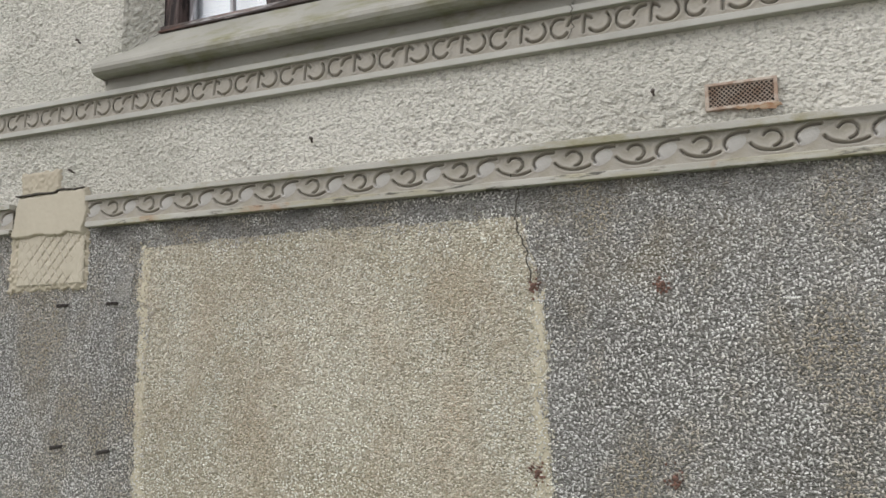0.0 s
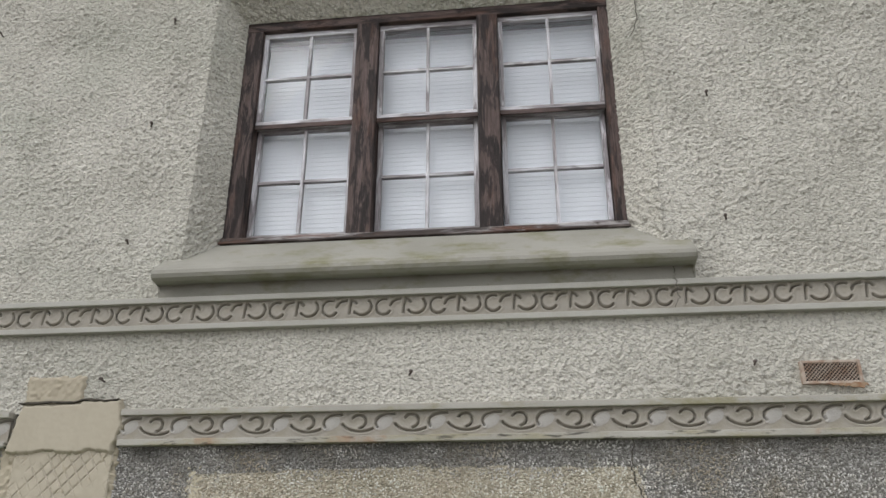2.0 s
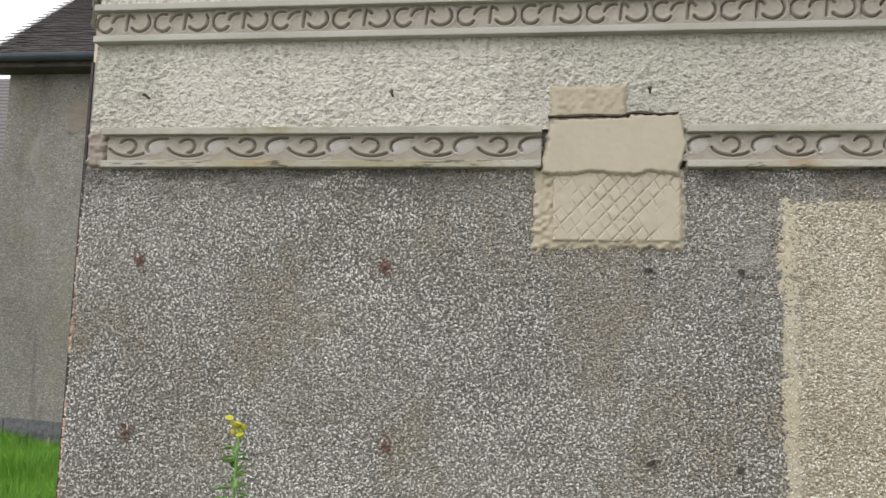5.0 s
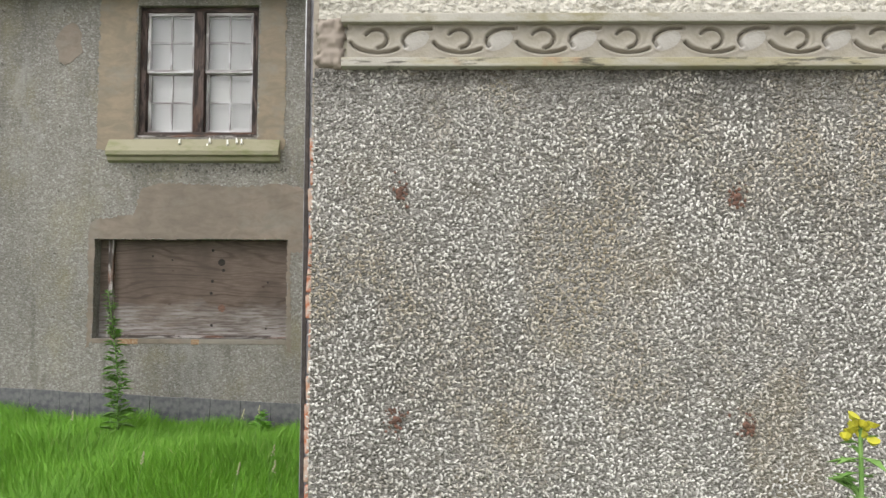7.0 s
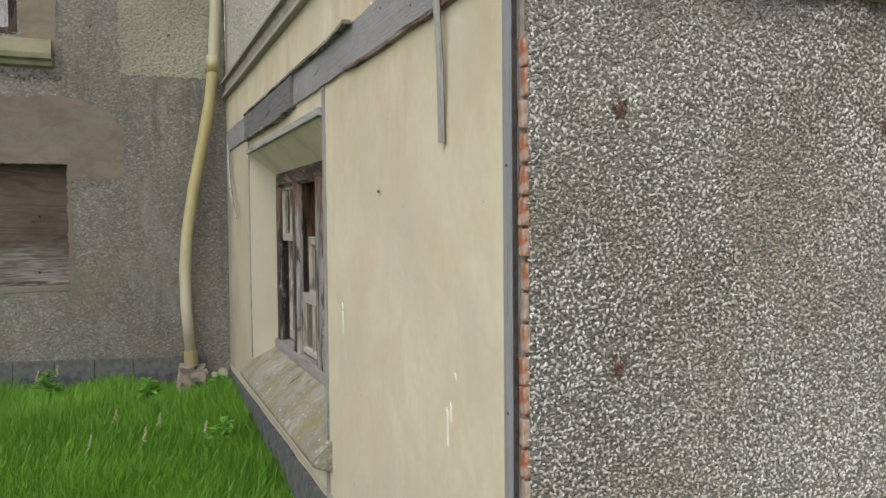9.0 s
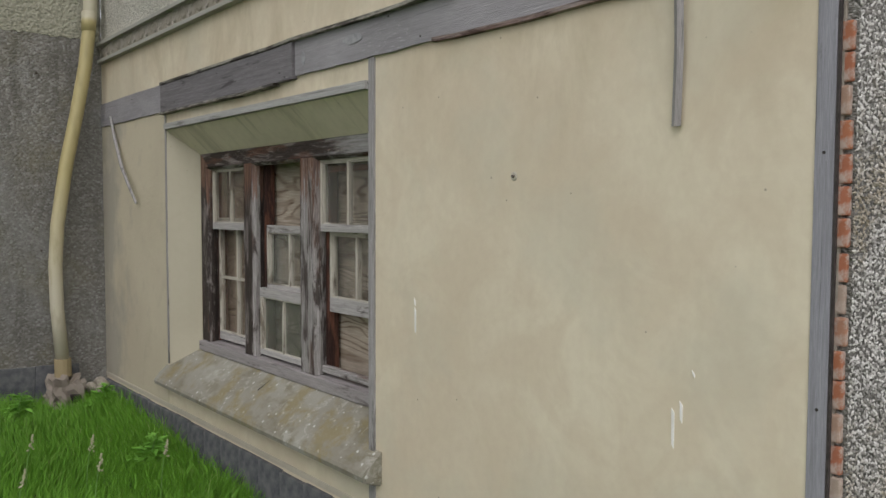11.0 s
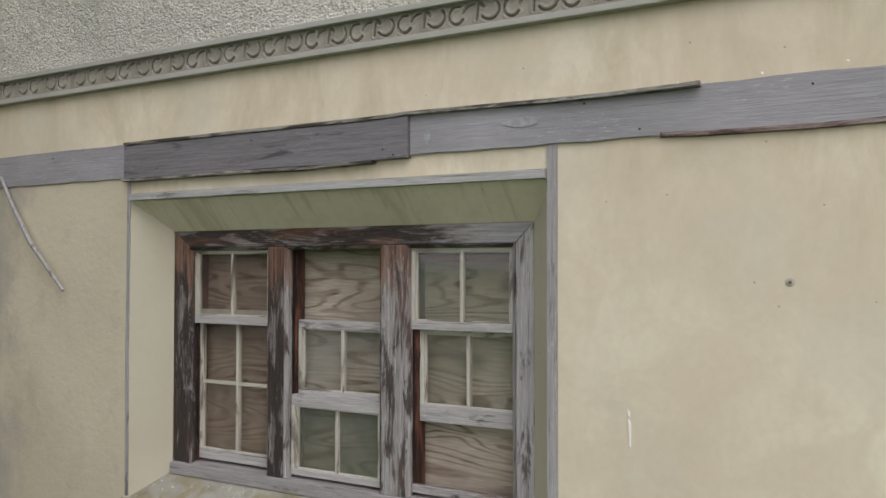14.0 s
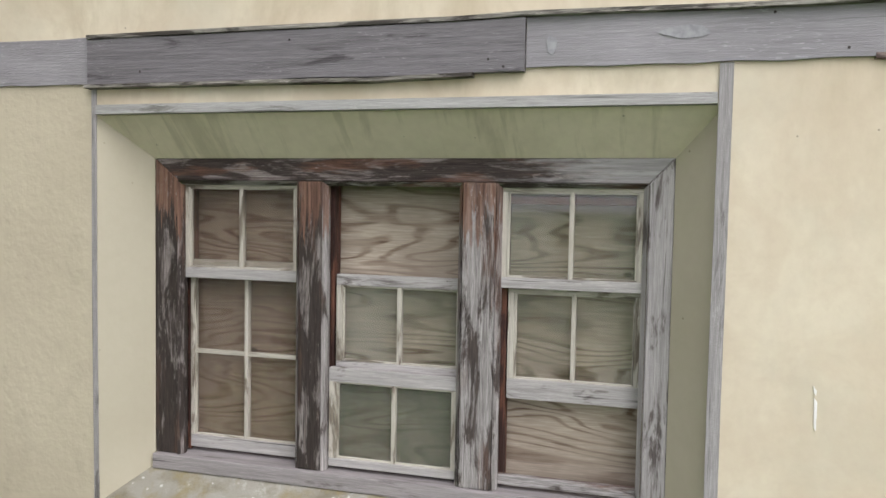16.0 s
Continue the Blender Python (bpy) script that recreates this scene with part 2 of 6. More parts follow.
def stone_mat(name, base, dark, moss, amount=0.5, lichen=False):
    n = Nodes(name)
    v = n.coords()
    col = n.mix(n.ramp(n.noise(2.2, v, detail=6), (0.4, 0.0), (0.65, 1.0)), base, dark)
    col = n.mix(n.ramp(n.noise(4.5, n.coords((1, 1, 2.2)), detail=6, rough=0.65), (0.5, 0.0), (0.68, amount)), col, moss)
    if lichen:
        crust = n.noise(15, v, detail=7, rough=0.72, distort=0.8)
        patchy = n.ramp(n.noise(2.3, v, detail=4), (0.43, 0.0), (0.55, 1.0))
        col = n.mix(n.math("MULTIPLY", n.ramp(crust, (0.54, 0.0), (0.60, 0.4)), patchy), col, (0.50, 0.49, 0.44))
        jag = n.math("ADD", n.voronoi(21, v), n.math("MULTIPLY", n.math("SUBTRACT", n.noise(60, v, detail=4), 0.5), 0.4))
        col = n.mix(n.ramp(jag, (0.10, 0.85), (0.17, 0.0)), col, (0.56, 0.56, 0.51))
        warm = n.ramp(n.noise(6.0, v, detail=6, rough=0.65), (0.50, 0.0), (0.62, 0.75))
        col = n.mix(warm, col, (0.24, 0.20, 0.10))
    h = n.mix(0.5, n.noise(25, v, detail=6), n.noise(120, v, detail=3))
    return n.done(col, 0.88, n.bump(h, 0.45, 0.008), spec=0.25)


M_STONE = stone_mat("grey_cast_stone", (0.41, 0.40, 0.355), (0.35, 0.34, 0.30), (0.29, 0.28, 0.21), 0.3)
M_STONE_LOW = stone_mat("mossy_cast_stone", (0.41, 0.395, 0.345), (0.34, 0.325, 0.28), (0.22, 0.20, 0.095), 0.8)


def mossy_edge():
    n = Nodes("moss_stained_fillet")
    v = n.coords((1, 1, 1))
    col = n.mix(n.ramp(n.noise(2.2, v, detail=6), (0.4, 0.0), (0.65, 1.0)), (0.42, 0.405, 0.355), (0.34, 0.325, 0.275))
    long = n.coords((1, 1, 6))
    col = n.mix(n.ramp(n.noise(3.0, long, detail=7, rough=0.65), (0.46, 0.0), (0.64, 0.65)), col, (0.29, 0.26, 0.13))
    col = n.mix(n.ramp(n.noise(7.0, long, detail=7, rough=0.7), (0.54, 0.0), (0.62, 0.85)), col, (0.055, 0.052, 0.042))
    col = n.mix(n.ramp(n.noise(4.5, v, detail=6, rough=0.65), (0.60, 0.0), (0.68, 0.6)), col, (0.33, 0.21, 0.13))
    return n.done(col, 0.9, n.bump(n.noise(60, v, detail=5), 0.5, 0.006), spec=0.2)


M_MOSSY = mossy_edge()
M_CARVE = stone_mat("stained_carved_stone", (0.34, 0.318, 0.268), (0.285, 0.262, 0.215), (0.23, 0.205, 0.13), 0.5)
M_LEAF = stone_mat("pale_carved_leaf", (0.405, 0.39, 0.355), (0.36, 0.345, 0.305), (0.31, 0.29, 0.22), 0.4)
M_SILL = stone_mat("olive_grey_stone_sill", (0.31, 0.30, 0.257), (0.255, 0.248, 0.208), (0.175, 0.168, 0.085), 0.8)
M_SILL_C = stone_mat("mossy_stone_sill", (0.30, 0.285, 0.20), (0.26, 0.245, 0.16), (0.17, 0.19, 0.08), 0.7)
M_LICHEN = stone_mat("lichened_stone", (0.33, 0.32, 0.27), (0.24, 0.225, 0.18), (0.15, 0.13, 0.075), 0.75, True)


def wood(name, grain, pale, mid, dark, rust=0.0, gloss=0.7, share=0.45, bare=None, flecks=0.5, faded=None):
    """grain: 0, 1 or 2, the axis along which the fibres run; share: how little of it is dark."""
    n = Nodes(name)

    def along(across, down):
        return n.coords([down if i == grain else across for i in range(3)])

    fib = n.noise(1.0, along(190, 7), detail=6, rough=0.7)
    vein = n.noise(1.0, along(62, 2.2), detail=7, rough=0.72, distort=0.3)
    blot = n.noise(1.0, along(17, 3.2), detail=8, rough=0.66, distort=0.5)
    hair = n.noise(1.0, along(420, 14), detail=4, rough=0.7)
    col = n.mix(n.ramp(vein, (0.36, 0.0), (0.60, 1.0)), mid, pale)
    if share > 0.65:
        col = n.mix(n.ramp(n.noise(2.2, along(3, 1.2), detail=6), (0.42, 0.0), (0.62, 0.6)), col, tuple(min(0.6, c * 1.22) for c in pale))
    soot = n.mix(n.ramp(fib, (0.35, 0.0), (0.62, 1.0)), tuple(c * 0.45 for c in dark), tuple(c * 1.15 for c in dark))
    edge = n.math("ADD", blot, n.math("MULTIPLY", n.math("SUBTRACT", fib, 0.5), 0.22))
    col = n.mix(n.ramp(edge, (share, 0.0), (share + 0.07, 0.94)), col, soot)
    if rust:
        red = n.noise(1.0, along(13, 2.4), detail=6, rough=0.6)
        col = n.mix(n.ramp(red, (0.54, 0.0), (0.62, rust)), col, n.mix(n.ramp(fib, (0.35, 0.0), (0.62, 1.0)), (0.07, 0.032, 0.022), (0.19, 0.095, 0.06)))
    low = 0.94 if share > 0.65 else 0.86 if share > 0.5 else 0.62
    col = n.mix(1.0, col, n.ramp(hair, (0.36, low), (0.5, 1.0), (0.64, 2.06 - low)), "MULTIPLY")
    if bare:
        up = n.math("ADD", n.axis("Z"), n.math("MULTIPLY", n.noise(1.0, along(44, 3.0), detail=8, rough=0.7), 0.85))
        worn = n.ramp(n.math("ADD", up, -bare - 0.425), (0.0, 0.0), (0.03, 0.8))
        col = n.mix(worn, col, n.mix(n.ramp(vein, (0.38, 0.0), (0.6, 1.0)), (0.085, 0.042, 0.03), (0.27, 0.155, 0.105)))
    if faded:
        end = n.math("ADD", n.axis("Y"), n.math("MULTIPLY", n.noise(1.0, along(40, 4), detail=7, rough=0.7), -1.3))
        grey = n.mix(n.ramp(vein, (0.36, 0.0), (0.60, 1.0)), (0.25, 0.24, 0.235), (0.42, 0.41, 0.40))
        col = n.mix(n.ramp(n.math("SUBTRACT", faded - 0.65 + 0.15, end), (0.0, 0.0), (0.3, 0.85)), col, grey)
    if flecks:
        chip = n.noise(1.0, along(120, 20), detail=6, rough=0.75)
        where = n.ramp(n.noise(1.0, along(9, 3.5), detail=5), (0.48, 0.0), (0.58, flecks))
        col = n.mix(n.math("MULTIPLY", n.ramp(chip, (0.58, 0.0), (0.63, 1.0)), where), col, tuple(min(0.7, c * 1.45) for c in pale))
    split = n.noise(1.0, along(75, 1.6), detail=4)
    col = n.mix(n.ramp(split, (0.29, 0.35 if share > 0.65 else 0.85), (0.35, 0.0)), col, tuple(c * 0.35 for c in dark))
    return n.done(col, gloss, n.bump(n.mix(0.5, fib, vein), 0.8, 0.006), spec=0.3)


GREYS = ((0.39, 0.37, 0.355), (0.21, 0.195, 0.185), (0.05, 0.037, 0.03))
M_OLD = [wood("weathered_window_wood_" + "xyz"[i], i, *GREYS, rust=0.75) for i in range(3)]
M_OLD_DARK = [wood("dark_stained_window_wood_" + "xyz"[i], i, (0.30, 0.27, 0.255), (0.15, 0.125, 0.112), (0.05, 0.036, 0.03), rust=0.6, share=0.38) for i in range(3)]
M_POST = wood("half_bare_window_post", 2, (0.36, 0.34, 0.325), (0.20, 0.185, 0.175), (0.06, 0.045, 0.038), rust=0.3, share=0.50, bare=1.50)
M_POST_DARK = wood("half_bare_dark_window_post", 2, (0.25, 0.225, 0.21), (0.12, 0.10, 0.088), (0.036, 0.026, 0.021), rust=0.25, share=0.38, bare=1.52)
M_JAMB = wood("pale_grey_window_jamb", 2, (0.44, 0.42, 0.405), (0.31, 0.295, 0.285), (0.12, 0.10, 0.092), share=0.53)
M_HEAD = wood("half_bleached_window_head", 1, (0.27, 0.24, 0.225), (0.13, 0.10, 0.088), (0.045, 0.032, 0.027), rust=0.7, share=0.44, flecks=0.7, faded=5.0)
M_FOOT = wood("grey_violet_frame_sill", 1, (0.33, 0.305, 0.30), (0.26, 0.24, 0.235), (0.16, 0.14, 0.135), share=0.58)
M_BOARD_GREY = wood("silver_grey_board", 1, (0.295, 0.285, 0.292), (0.25, 0.24, 0.247), (0.185, 0.175, 0.178), share=0.68, flecks=0.9)
M_BOARD_DARK = wood("dark_grey_board", 1, (0.20, 0.19, 0.195), (0.135, 0.127, 0.13), (0.085, 0.078, 0.08), share=0.60, flecks=1.0)
M_STRIP = wood("blue_grey_strip", 2, (0.30, 0.30, 0.325), (0.25, 0.25, 0.27), (0.17, 0.165, 0.175), share=0.62, flecks=0.3)
M_LATH = wood("worn_lath", 1, (0.34, 0.325, 0.28), (0.16, 0.148, 0.125), (0.05, 0.042, 0.034), share=0.46, flecks=0.8)
M_BATTEN_V = wood("grey_batten_upright", 2, (0.36, 0.345, 0.335), (0.26, 0.25, 0.24), (0.16, 0.15, 0.14), share=0.56)
M_BATTEN_H = wood("pale_grey_fillet", 1, (0.42, 0.415, 0.395), (0.33, 0.325, 0.305), (0.20, 0.195, 0.175), share=0.6)
M_DARKWOOD = [wood("brown_stained_window_wood_" + "xyz"[i], i, (0.115, 0.083, 0.073), (0.05, 0.034, 0.029), (0.02, 0.015, 0.013), rust=0.3, share=0.46) for i in range(3)]
M_SASH = [wood("chalky_sash_wood_" + "xyz"[i], i, (0.55, 0.52, 0.445), (0.43, 0.395, 0.33), (0.20, 0.165, 0.125), gloss=0.6, share=0.53) for i in range(3)]
M_RAIL = [wood("grey_sash_rail_" + "xyz"[i], i, (0.46, 0.44, 0.42), (0.32, 0.305, 0.29), (0.17, 0.15, 0.14), share=0.58) for i in range(3)]
M_SASH_WHITE = [wood("white_sash_paint_" + "xyz"[i], i, (0.66, 0.66, 0.67), (0.52, 0.51, 0.53), (0.33, 0.30, 0.30), gloss=0.5) for i in range(3)]
M_RED_WOOD_Y = wood("red_brown_inner_rail", 1, (0.20, 0.09, 0.055), (0.13, 0.055, 0.035), (0.06, 0.03, 0.022), share=0.55)
M_RED_LATH = wood("splintered_red_lath", 1, (0.30, 0.25, 0.225), (0.13, 0.075, 0.058), (0.055, 0.03, 0.024), share=0.5, flecks=0.7)
M_RED_WOOD = wood("red_brown_sash_lining", 2, (0.16, 0.07, 0.045), (0.10, 0.042, 0.028), (0.05, 0.025, 0.02))


def plywood(name, a, b, c, scale=1.0, weather=None):
    n = Nodes(name)
    s = [0.85, 0.85, 5.4]
    field = n.noise(1.0 * scale, n.coords(s), detail=2.5, rough=0.4, distort=0.5)
    rag = n.math("MULTIPLY", n.noise(1.0, n.coords([12, 12, 70]), detail=4), 0.9)
    ring = n.math("ADD", n.math("MULTIPLY", n.math("SINE", n.math("ADD", n.math("MULTIPLY", field, 96.0), rag)), 0.5), 0.5)
    strong = n.ramp(n.noise(3.0, n.coords(s), detail=3), (0.36, 0.45), (0.6, 1.0))
    col = n.mix(n.math("MULTIPLY", n.ramp(ring, (0.04, 1.0), (0.18, 0.55), (0.46, 0.0)), strong), b, a)
    col = n.mix(1.0, col, n.ramp(n.noise(1.0, n.coords([9, 9, 260]), detail=4), (0.36, 0.78), (0.6, 1.12)), "MULTIPLY")
    fib = n.noise(1.5, n.coords([6, 6, 90]), detail=5)
    col = n.mix(n.ramp(fib, (0.42, 0.55), (0.62, 0.0)), col, c)
    col = n.mix(n.ramp(n.noise(2.2, detail=4), (0.45, 0.0), (0.66, 0.6)), col, tuple(x * 0.72 for x in c))
    knots = n.voronoi(3.4, n.coords((1, 1, 1.7)))
    col = n.mix(n.ramp(knots, (0.035, 0.85), (0.07, 0.0)), col, (0.05, 0.03, 0.02))
    if weather:
        grey = n.noise(1.0, n.coords([5, 5, 60]), detail=7, rough=0.7)
        wet = n.math("ADD", n.math("MULTIPLY", n.axis("Z"), -1.0), n.math("MULTIPLY", n.noise(2.0, n.coords((1, 1, 2.5)), detail=6), 0.7))
        col = n.mix(n.math("MULTIPLY", n.ramp(n.math("ADD", wet, 1.32), (0.40, 0.0), (0.62, 1.0)), n.ramp(grey, (0.40, 0.1), (0.60, 0.9))), col, weather)
    return n.done(col, 0.72, n.bump(fib, 0.25, 0.003), spec=0.25)


M_PLY = plywood("weathered_plywood", (0.13, 0.08, 0.052), (0.45, 0.385, 0.305), (0.32, 0.265, 0.205))
M_PLY_BROWN = plywood("brown_window_plywood", (0.12, 0.07, 0.045), (0.34, 0.265, 0.20), (0.24, 0.18, 0.13))
M_PLY_C = plywood("brown_weathered_plywood", (0.075, 0.052, 0.042), (0.145, 0.112, 0.09), (0.085, 0.064, 0.052), 0.7, (0.30, 0.285, 0.275))


def plain(name, a, b, rough=0.6, scale=12, metal=0.0, bump=0.2, spec=0.4):
    n = Nodes(name)
    f = n.noise(scale, detail=5)
    col = n.mix(n.ramp(f, (0.38, 0.0), (0.62, 1.0)), a, b)
    return n.done(col, rough, n.bump(f, bump, 0.004), metal, spec)


M_LICHEN_DARK = plain("black_lichen", (0.07, 0.066, 0.055), (0.23, 0.225, 0.20), 0.95, 30, bump=0.5)
M_RUST = plain("rust", (0.19, 0.10, 0.07), (0.095, 0.058, 0.045), 0.9, 60, bump=0.6)
M_IRON = plain("dark_iron", (0.06, 0.05, 0.045), (0.03, 0.025, 0.022), 0.7, 60)
M_PIN = plain("brown_iron", (0.14, 0.115, 0.10), (0.08, 0.065, 0.055), 0.8, 60)
M_RUST_VENT = plain("rusty_pale_iron", (0.45, 0.385, 0.315), (0.30, 0.21, 0.15), 0.85, 30)
M_RUST_STAIN = plain("rust_run", (0.25, 0.135, 0.07), (0.33, 0.25, 0.165), 0.9, 40)
M_BLIND = plain("white_blind", (0.88, 0.895, 0.93), (0.85, 0.865, 0.90), 0.5, 4, bump=0.02)
M_BLIND_OLD = plain("greyed_blind", (0.56, 0.55, 0.54), (0.50, 0.49, 0.48), 0.6, 4, bump=0.02)
M_SLATE_DPC = plain("blue_black_plinth_brick", (0.075, 0.08, 0.09), (0.15, 0.152, 0.15), 0.8, 14, bump=0.5)
M_MORTAR = plain("old_mortar", (0.40, 0.36, 0.30), (0.30, 0.27, 0.22), 0.95, 40, bump=0.6)
M_CRACK = plain("crack_shadow", (0.05, 0.045, 0.035), (0.10, 0.09, 0.07), 0.95, 40)
M_GUTTER = plain("blue_black_gutter", (0.045, 0.055, 0.075), (0.06, 0.07, 0.09), 0.45, 6, bump=0.05)
M_SOFFIT = plain("dark_soffit", (0.05, 0.04, 0.038), (0.08, 0.065, 0.06), 0.8, 6)
M_INSIDE = plain("dim_room_plaster", (0.30, 0.29, 0.27), (0.25, 0.24, 0.23), 0.9, 4, bump=0.05)
M_SIGN = plain("white_sign_plate", (0.76, 0.78, 0.80), (0.72, 0.74, 0.77), 0.35, 3, bump=0.01)
M_INK = plain("navy_sign_ink", (0.02, 0.03, 0.10), (0.03, 0.04, 0.12), 0.4, 3, bump=0.01)
M_CHALK = plain("white_paint_drip", (0.85, 0.84, 0.80), (0.76, 0.75, 0.70), 0.7, 20)
M_SPLASH = plain("chalky_splash", (0.36, 0.36, 0.365), (0.27, 0.27, 0.28), 0.9, 40)
M_HOLE = plain("drilled_hole_dark", (0.02, 0.018, 0.015), (0.03, 0.025, 0.02), 0.9, 20)
M_STEM = plain("weed_green", (0.115, 0.24, 0.05), (0.17, 0.30, 0.08), 0.7, 20)
M_TUFT = plain("bright_weed_green", (0.15, 0.36, 0.04), (0.19, 0.42, 0.06), 0.7, 20)
M_YELLOW = plain("ragwort_yellow", (0.50, 0.46, 0.03), (0.40, 0.40, 0.04), 0.7, 20)
M_SEED = plain("pale_seed_head", (0.42, 0.40, 0.27), (0.34, 0.34, 0.20), 0.8, 20)


def brick_mat():
    n = Nodes("corner_brick")
    col = n.ramp(n.own(), (0.0, (0.36, 0.14, 0.08)), (0.60, (0.42, 0.17, 0.09)), (0.75, (0.38, 0.27, 0.205)), (1.0, (0.40, 0.35, 0.29)))
    f = n.noise(40, detail=6)
    col = n.mix(n.ramp(f, (0.42, 0.0), (0.54, 0.9)), col, (0.47, 0.385, 0.325))
    return n.done(col, 0.9, n.bump(f, 0.7, 0.006), spec=0.2)


M_BRICK = brick_mat()


def pipe_mat():
    n = Nodes("yellowed_downpipe")
    z = n.axis("Z")
    col = n.mix(n.ramp(n.math("MULTIPLY", z, 0.25), (0.2, 0.0), (0.42, 1.0)), (0.54, 0.50, 0.38), (0.46, 0.395, 0.19))
    col = n.mix(n.ramp(n.noise(7, n.coords((3, 3, 0.8)), detail=5), (0.5, 0.0), (0.7, 0.4)), col, (0.30, 0.25, 0.12))
    col = n.mix(n.ramp(n.math("MULTIPLY", z, 0.25), (0.692, 0.0), (0.70, 0.8)), col, (0.50, 0.475, 0.37))
    return n.done(col, 0.45, n.bump(n.noise(40), 0.08, 0.003), spec=0.4)


M_PIPE = pipe_mat()


def slate_mat():
    n = Nodes("dark_roof_slate")
    col = n.ramp(n.own(), (0.0, (0.055, 0.05, 0.05)), (0.5, (0.085, 0.078, 0.076)), (1.0, (0.12, 0.11, 0.105)))
    f = n.noise(12, detail=6)
    col = n.mix(n.ramp(f, (0.45, 0.0), (0.7, 0.5)), col, (0.15, 0.135, 0.12))
    return n.done(col, 0.65, n.bump(f, 0.35, 0.006), spec=0.4)


M_SLATE = slate_mat()


def glass_mat(name, tint, rough):
    n = Nodes(name)
    b = n.bsdf
    b.inputs["Transmission Weight"].default_value = 1.0
    b.inputs["IOR"].default_value = 1.45
    dirt = n.ramp(n.noise(6, detail=5), (0.4, rough), (0.7, rough * 2.5))
    return n.done(tint, dirt, spec=0.5)


M_GLASS = glass_mat("window_glass", (0.96, 0.98, 0.98), 0.01)


def hazed_glass(name, haze_tint, least, most):
    """Old glass with a patchy haze of reflection mixed in as diffuse colour."""
    n = Nodes(name)
    n.bsdf.inputs["Transmission Weight"].default_value = 1.0
    n.bsdf.inputs["IOR"].default_value = 1.45
    n.done((0.97, 0.97, 0.96), 0.02, spec=0.5)
    haze = n.t.nodes.new("ShaderNodeBsdfDiffuse")
    haze.inputs["Color"].default_value = (*haze_tint, 1)
    mixed = n.t.nodes.new("ShaderNodeMixShader")
    cloudy = n.noise(5.0, n.coords((1, 1, 0.7)), detail=6, rough=0.62, distort=0.4)
    n.link(n.ramp(cloudy, (0.36, least), (0.66, most)), mixed.inputs[0])
    n.link(n.bsdf.outputs[0], mixed.inputs[1])
    n.link(haze.outputs[0], mixed.inputs[2])
    n.link(mixed.outputs[0], n.out.inputs[0])
    return n.m


# Diffuse tints stand in for the milky, greenish reflections in the old panes.
M_GLASS_OLD = hazed_glass("hazed_old_glass", (0.31, 0.32, 0.275), 0.03, 0.17)
M_GLASS_GREEN = hazed_glass("green_hazed_glass", (0.155, 0.165, 0.128), 0.24, 0.5)
M_GLASS_BROWN = hazed_glass("brown_hazed_glass", (0.22, 0.175, 0.13), 0.04, 0.2)


def grass_mat():
    n = Nodes("grass_blades")
    col = n.ramp(n.island(), (0.0, (0.12, 0.29, 0.025)), (0.55, (0.16, 0.375, 0.035)), (0.96, (0.19, 0.41, 0.045)), (1.0, (0.38, 0.44, 0.16)))
    col = n.mix(n.ramp(n.noise(0.9, detail=3), (0.4, 0.0), (0.62, 0.35)), col, (0.075, 0.19, 0.02))
    n.bsdf.inputs["Subsurface Weight"].default_value = 0.0
    return n.done(col, 0.6, spec=0.3)


M_GRASS = grass_mat()


def ground_mat():
    n = Nodes("turf")
    a = n.noise(14, detail=6, rough=0.7)
    col = n.mix(n.ramp(a, (0.4, 0.0), (0.62, 1.0)), (0.065, 0.13, 0.025), (0.11, 0.21, 0.04))
    col = n.mix(n.ramp(n.noise(0.7, detail=4), (0.5, 0.0), (0.72, 0.5)), col, (0.10, 0.15, 0.03))
    # Unseen grey ground to the south, added so that bounced light isn't green.
    bounce_grey = n.mix(n.ramp(n.voronoi(70), (0.1, 0.0), (0.6, 1.0)), (0.17, 0.155, 0.135), (0.29, 0.27, 0.24))
    edge = n.math("ADD", n.axis("Y"), n.math("MULTIPLY", n.noise(2.0, detail=5), 0.8))
    col = n.mix(n.ramp(n.math("MULTIPLY", edge, 0.1), (0.16, 1.0), (0.20, 0.0)), col, bounce_grey)
    return n.done(col, 0.9, n.bump(n.noise(60, detail=5), 0.8, 0.03), spec=0.15)


M_GROUND = ground_mat()


# ---- mesh helpers ----
def box(bm, x0, x1, y0, y1, z0, z1, bevel=0.0):
    made = bmesh.ops.create_cube(bm, size=1.0, matrix=Matrix.LocRotScale(
        ((x0 + x1) / 2, (y0 + y1) / 2, (z0 + z1) / 2), None, (abs(x1 - x0), abs(y1 - y0), abs(z1 - z0))))
    if bevel:
        edges = list({e for v in made["verts"] for e in v.link_edges})
        bmesh.ops.bevel(bm, geom=edges, offset=bevel, segments=2, affect="EDGES", profile=0.6)
    return bm


def boxes(*dims, bevel=0.0):
    bm = bmesh.new()
    for d in dims:
        box(bm, *d, bevel=bevel)
    return bm


def to_mesh(name, bm, material, smooth=False):
    me = bpy.data.meshes.new(name)
    bmesh.ops.recalc_face_normals(bm, faces=bm.faces)
    if smooth:
        for f in bm.faces:
            f.smooth = True
    bm.to_mesh(me)
    bm.free()
    me.materials.append(material)
    return me


def part(name, bm, material, parent, label="", smooth=False):
    ob = new(name, to_mesh(name, bm, material, smooth))
    ob.parent = parent
    if label:
        tagged(ob, label)
    return ob


def thing(name, label, category, group="", kind="", at=(0, 0, 0)):
    ob = new(name)
    ob.empty_display_size = 0.1
    ob.location = at
    return tagged(ob, label, category, group, kind)


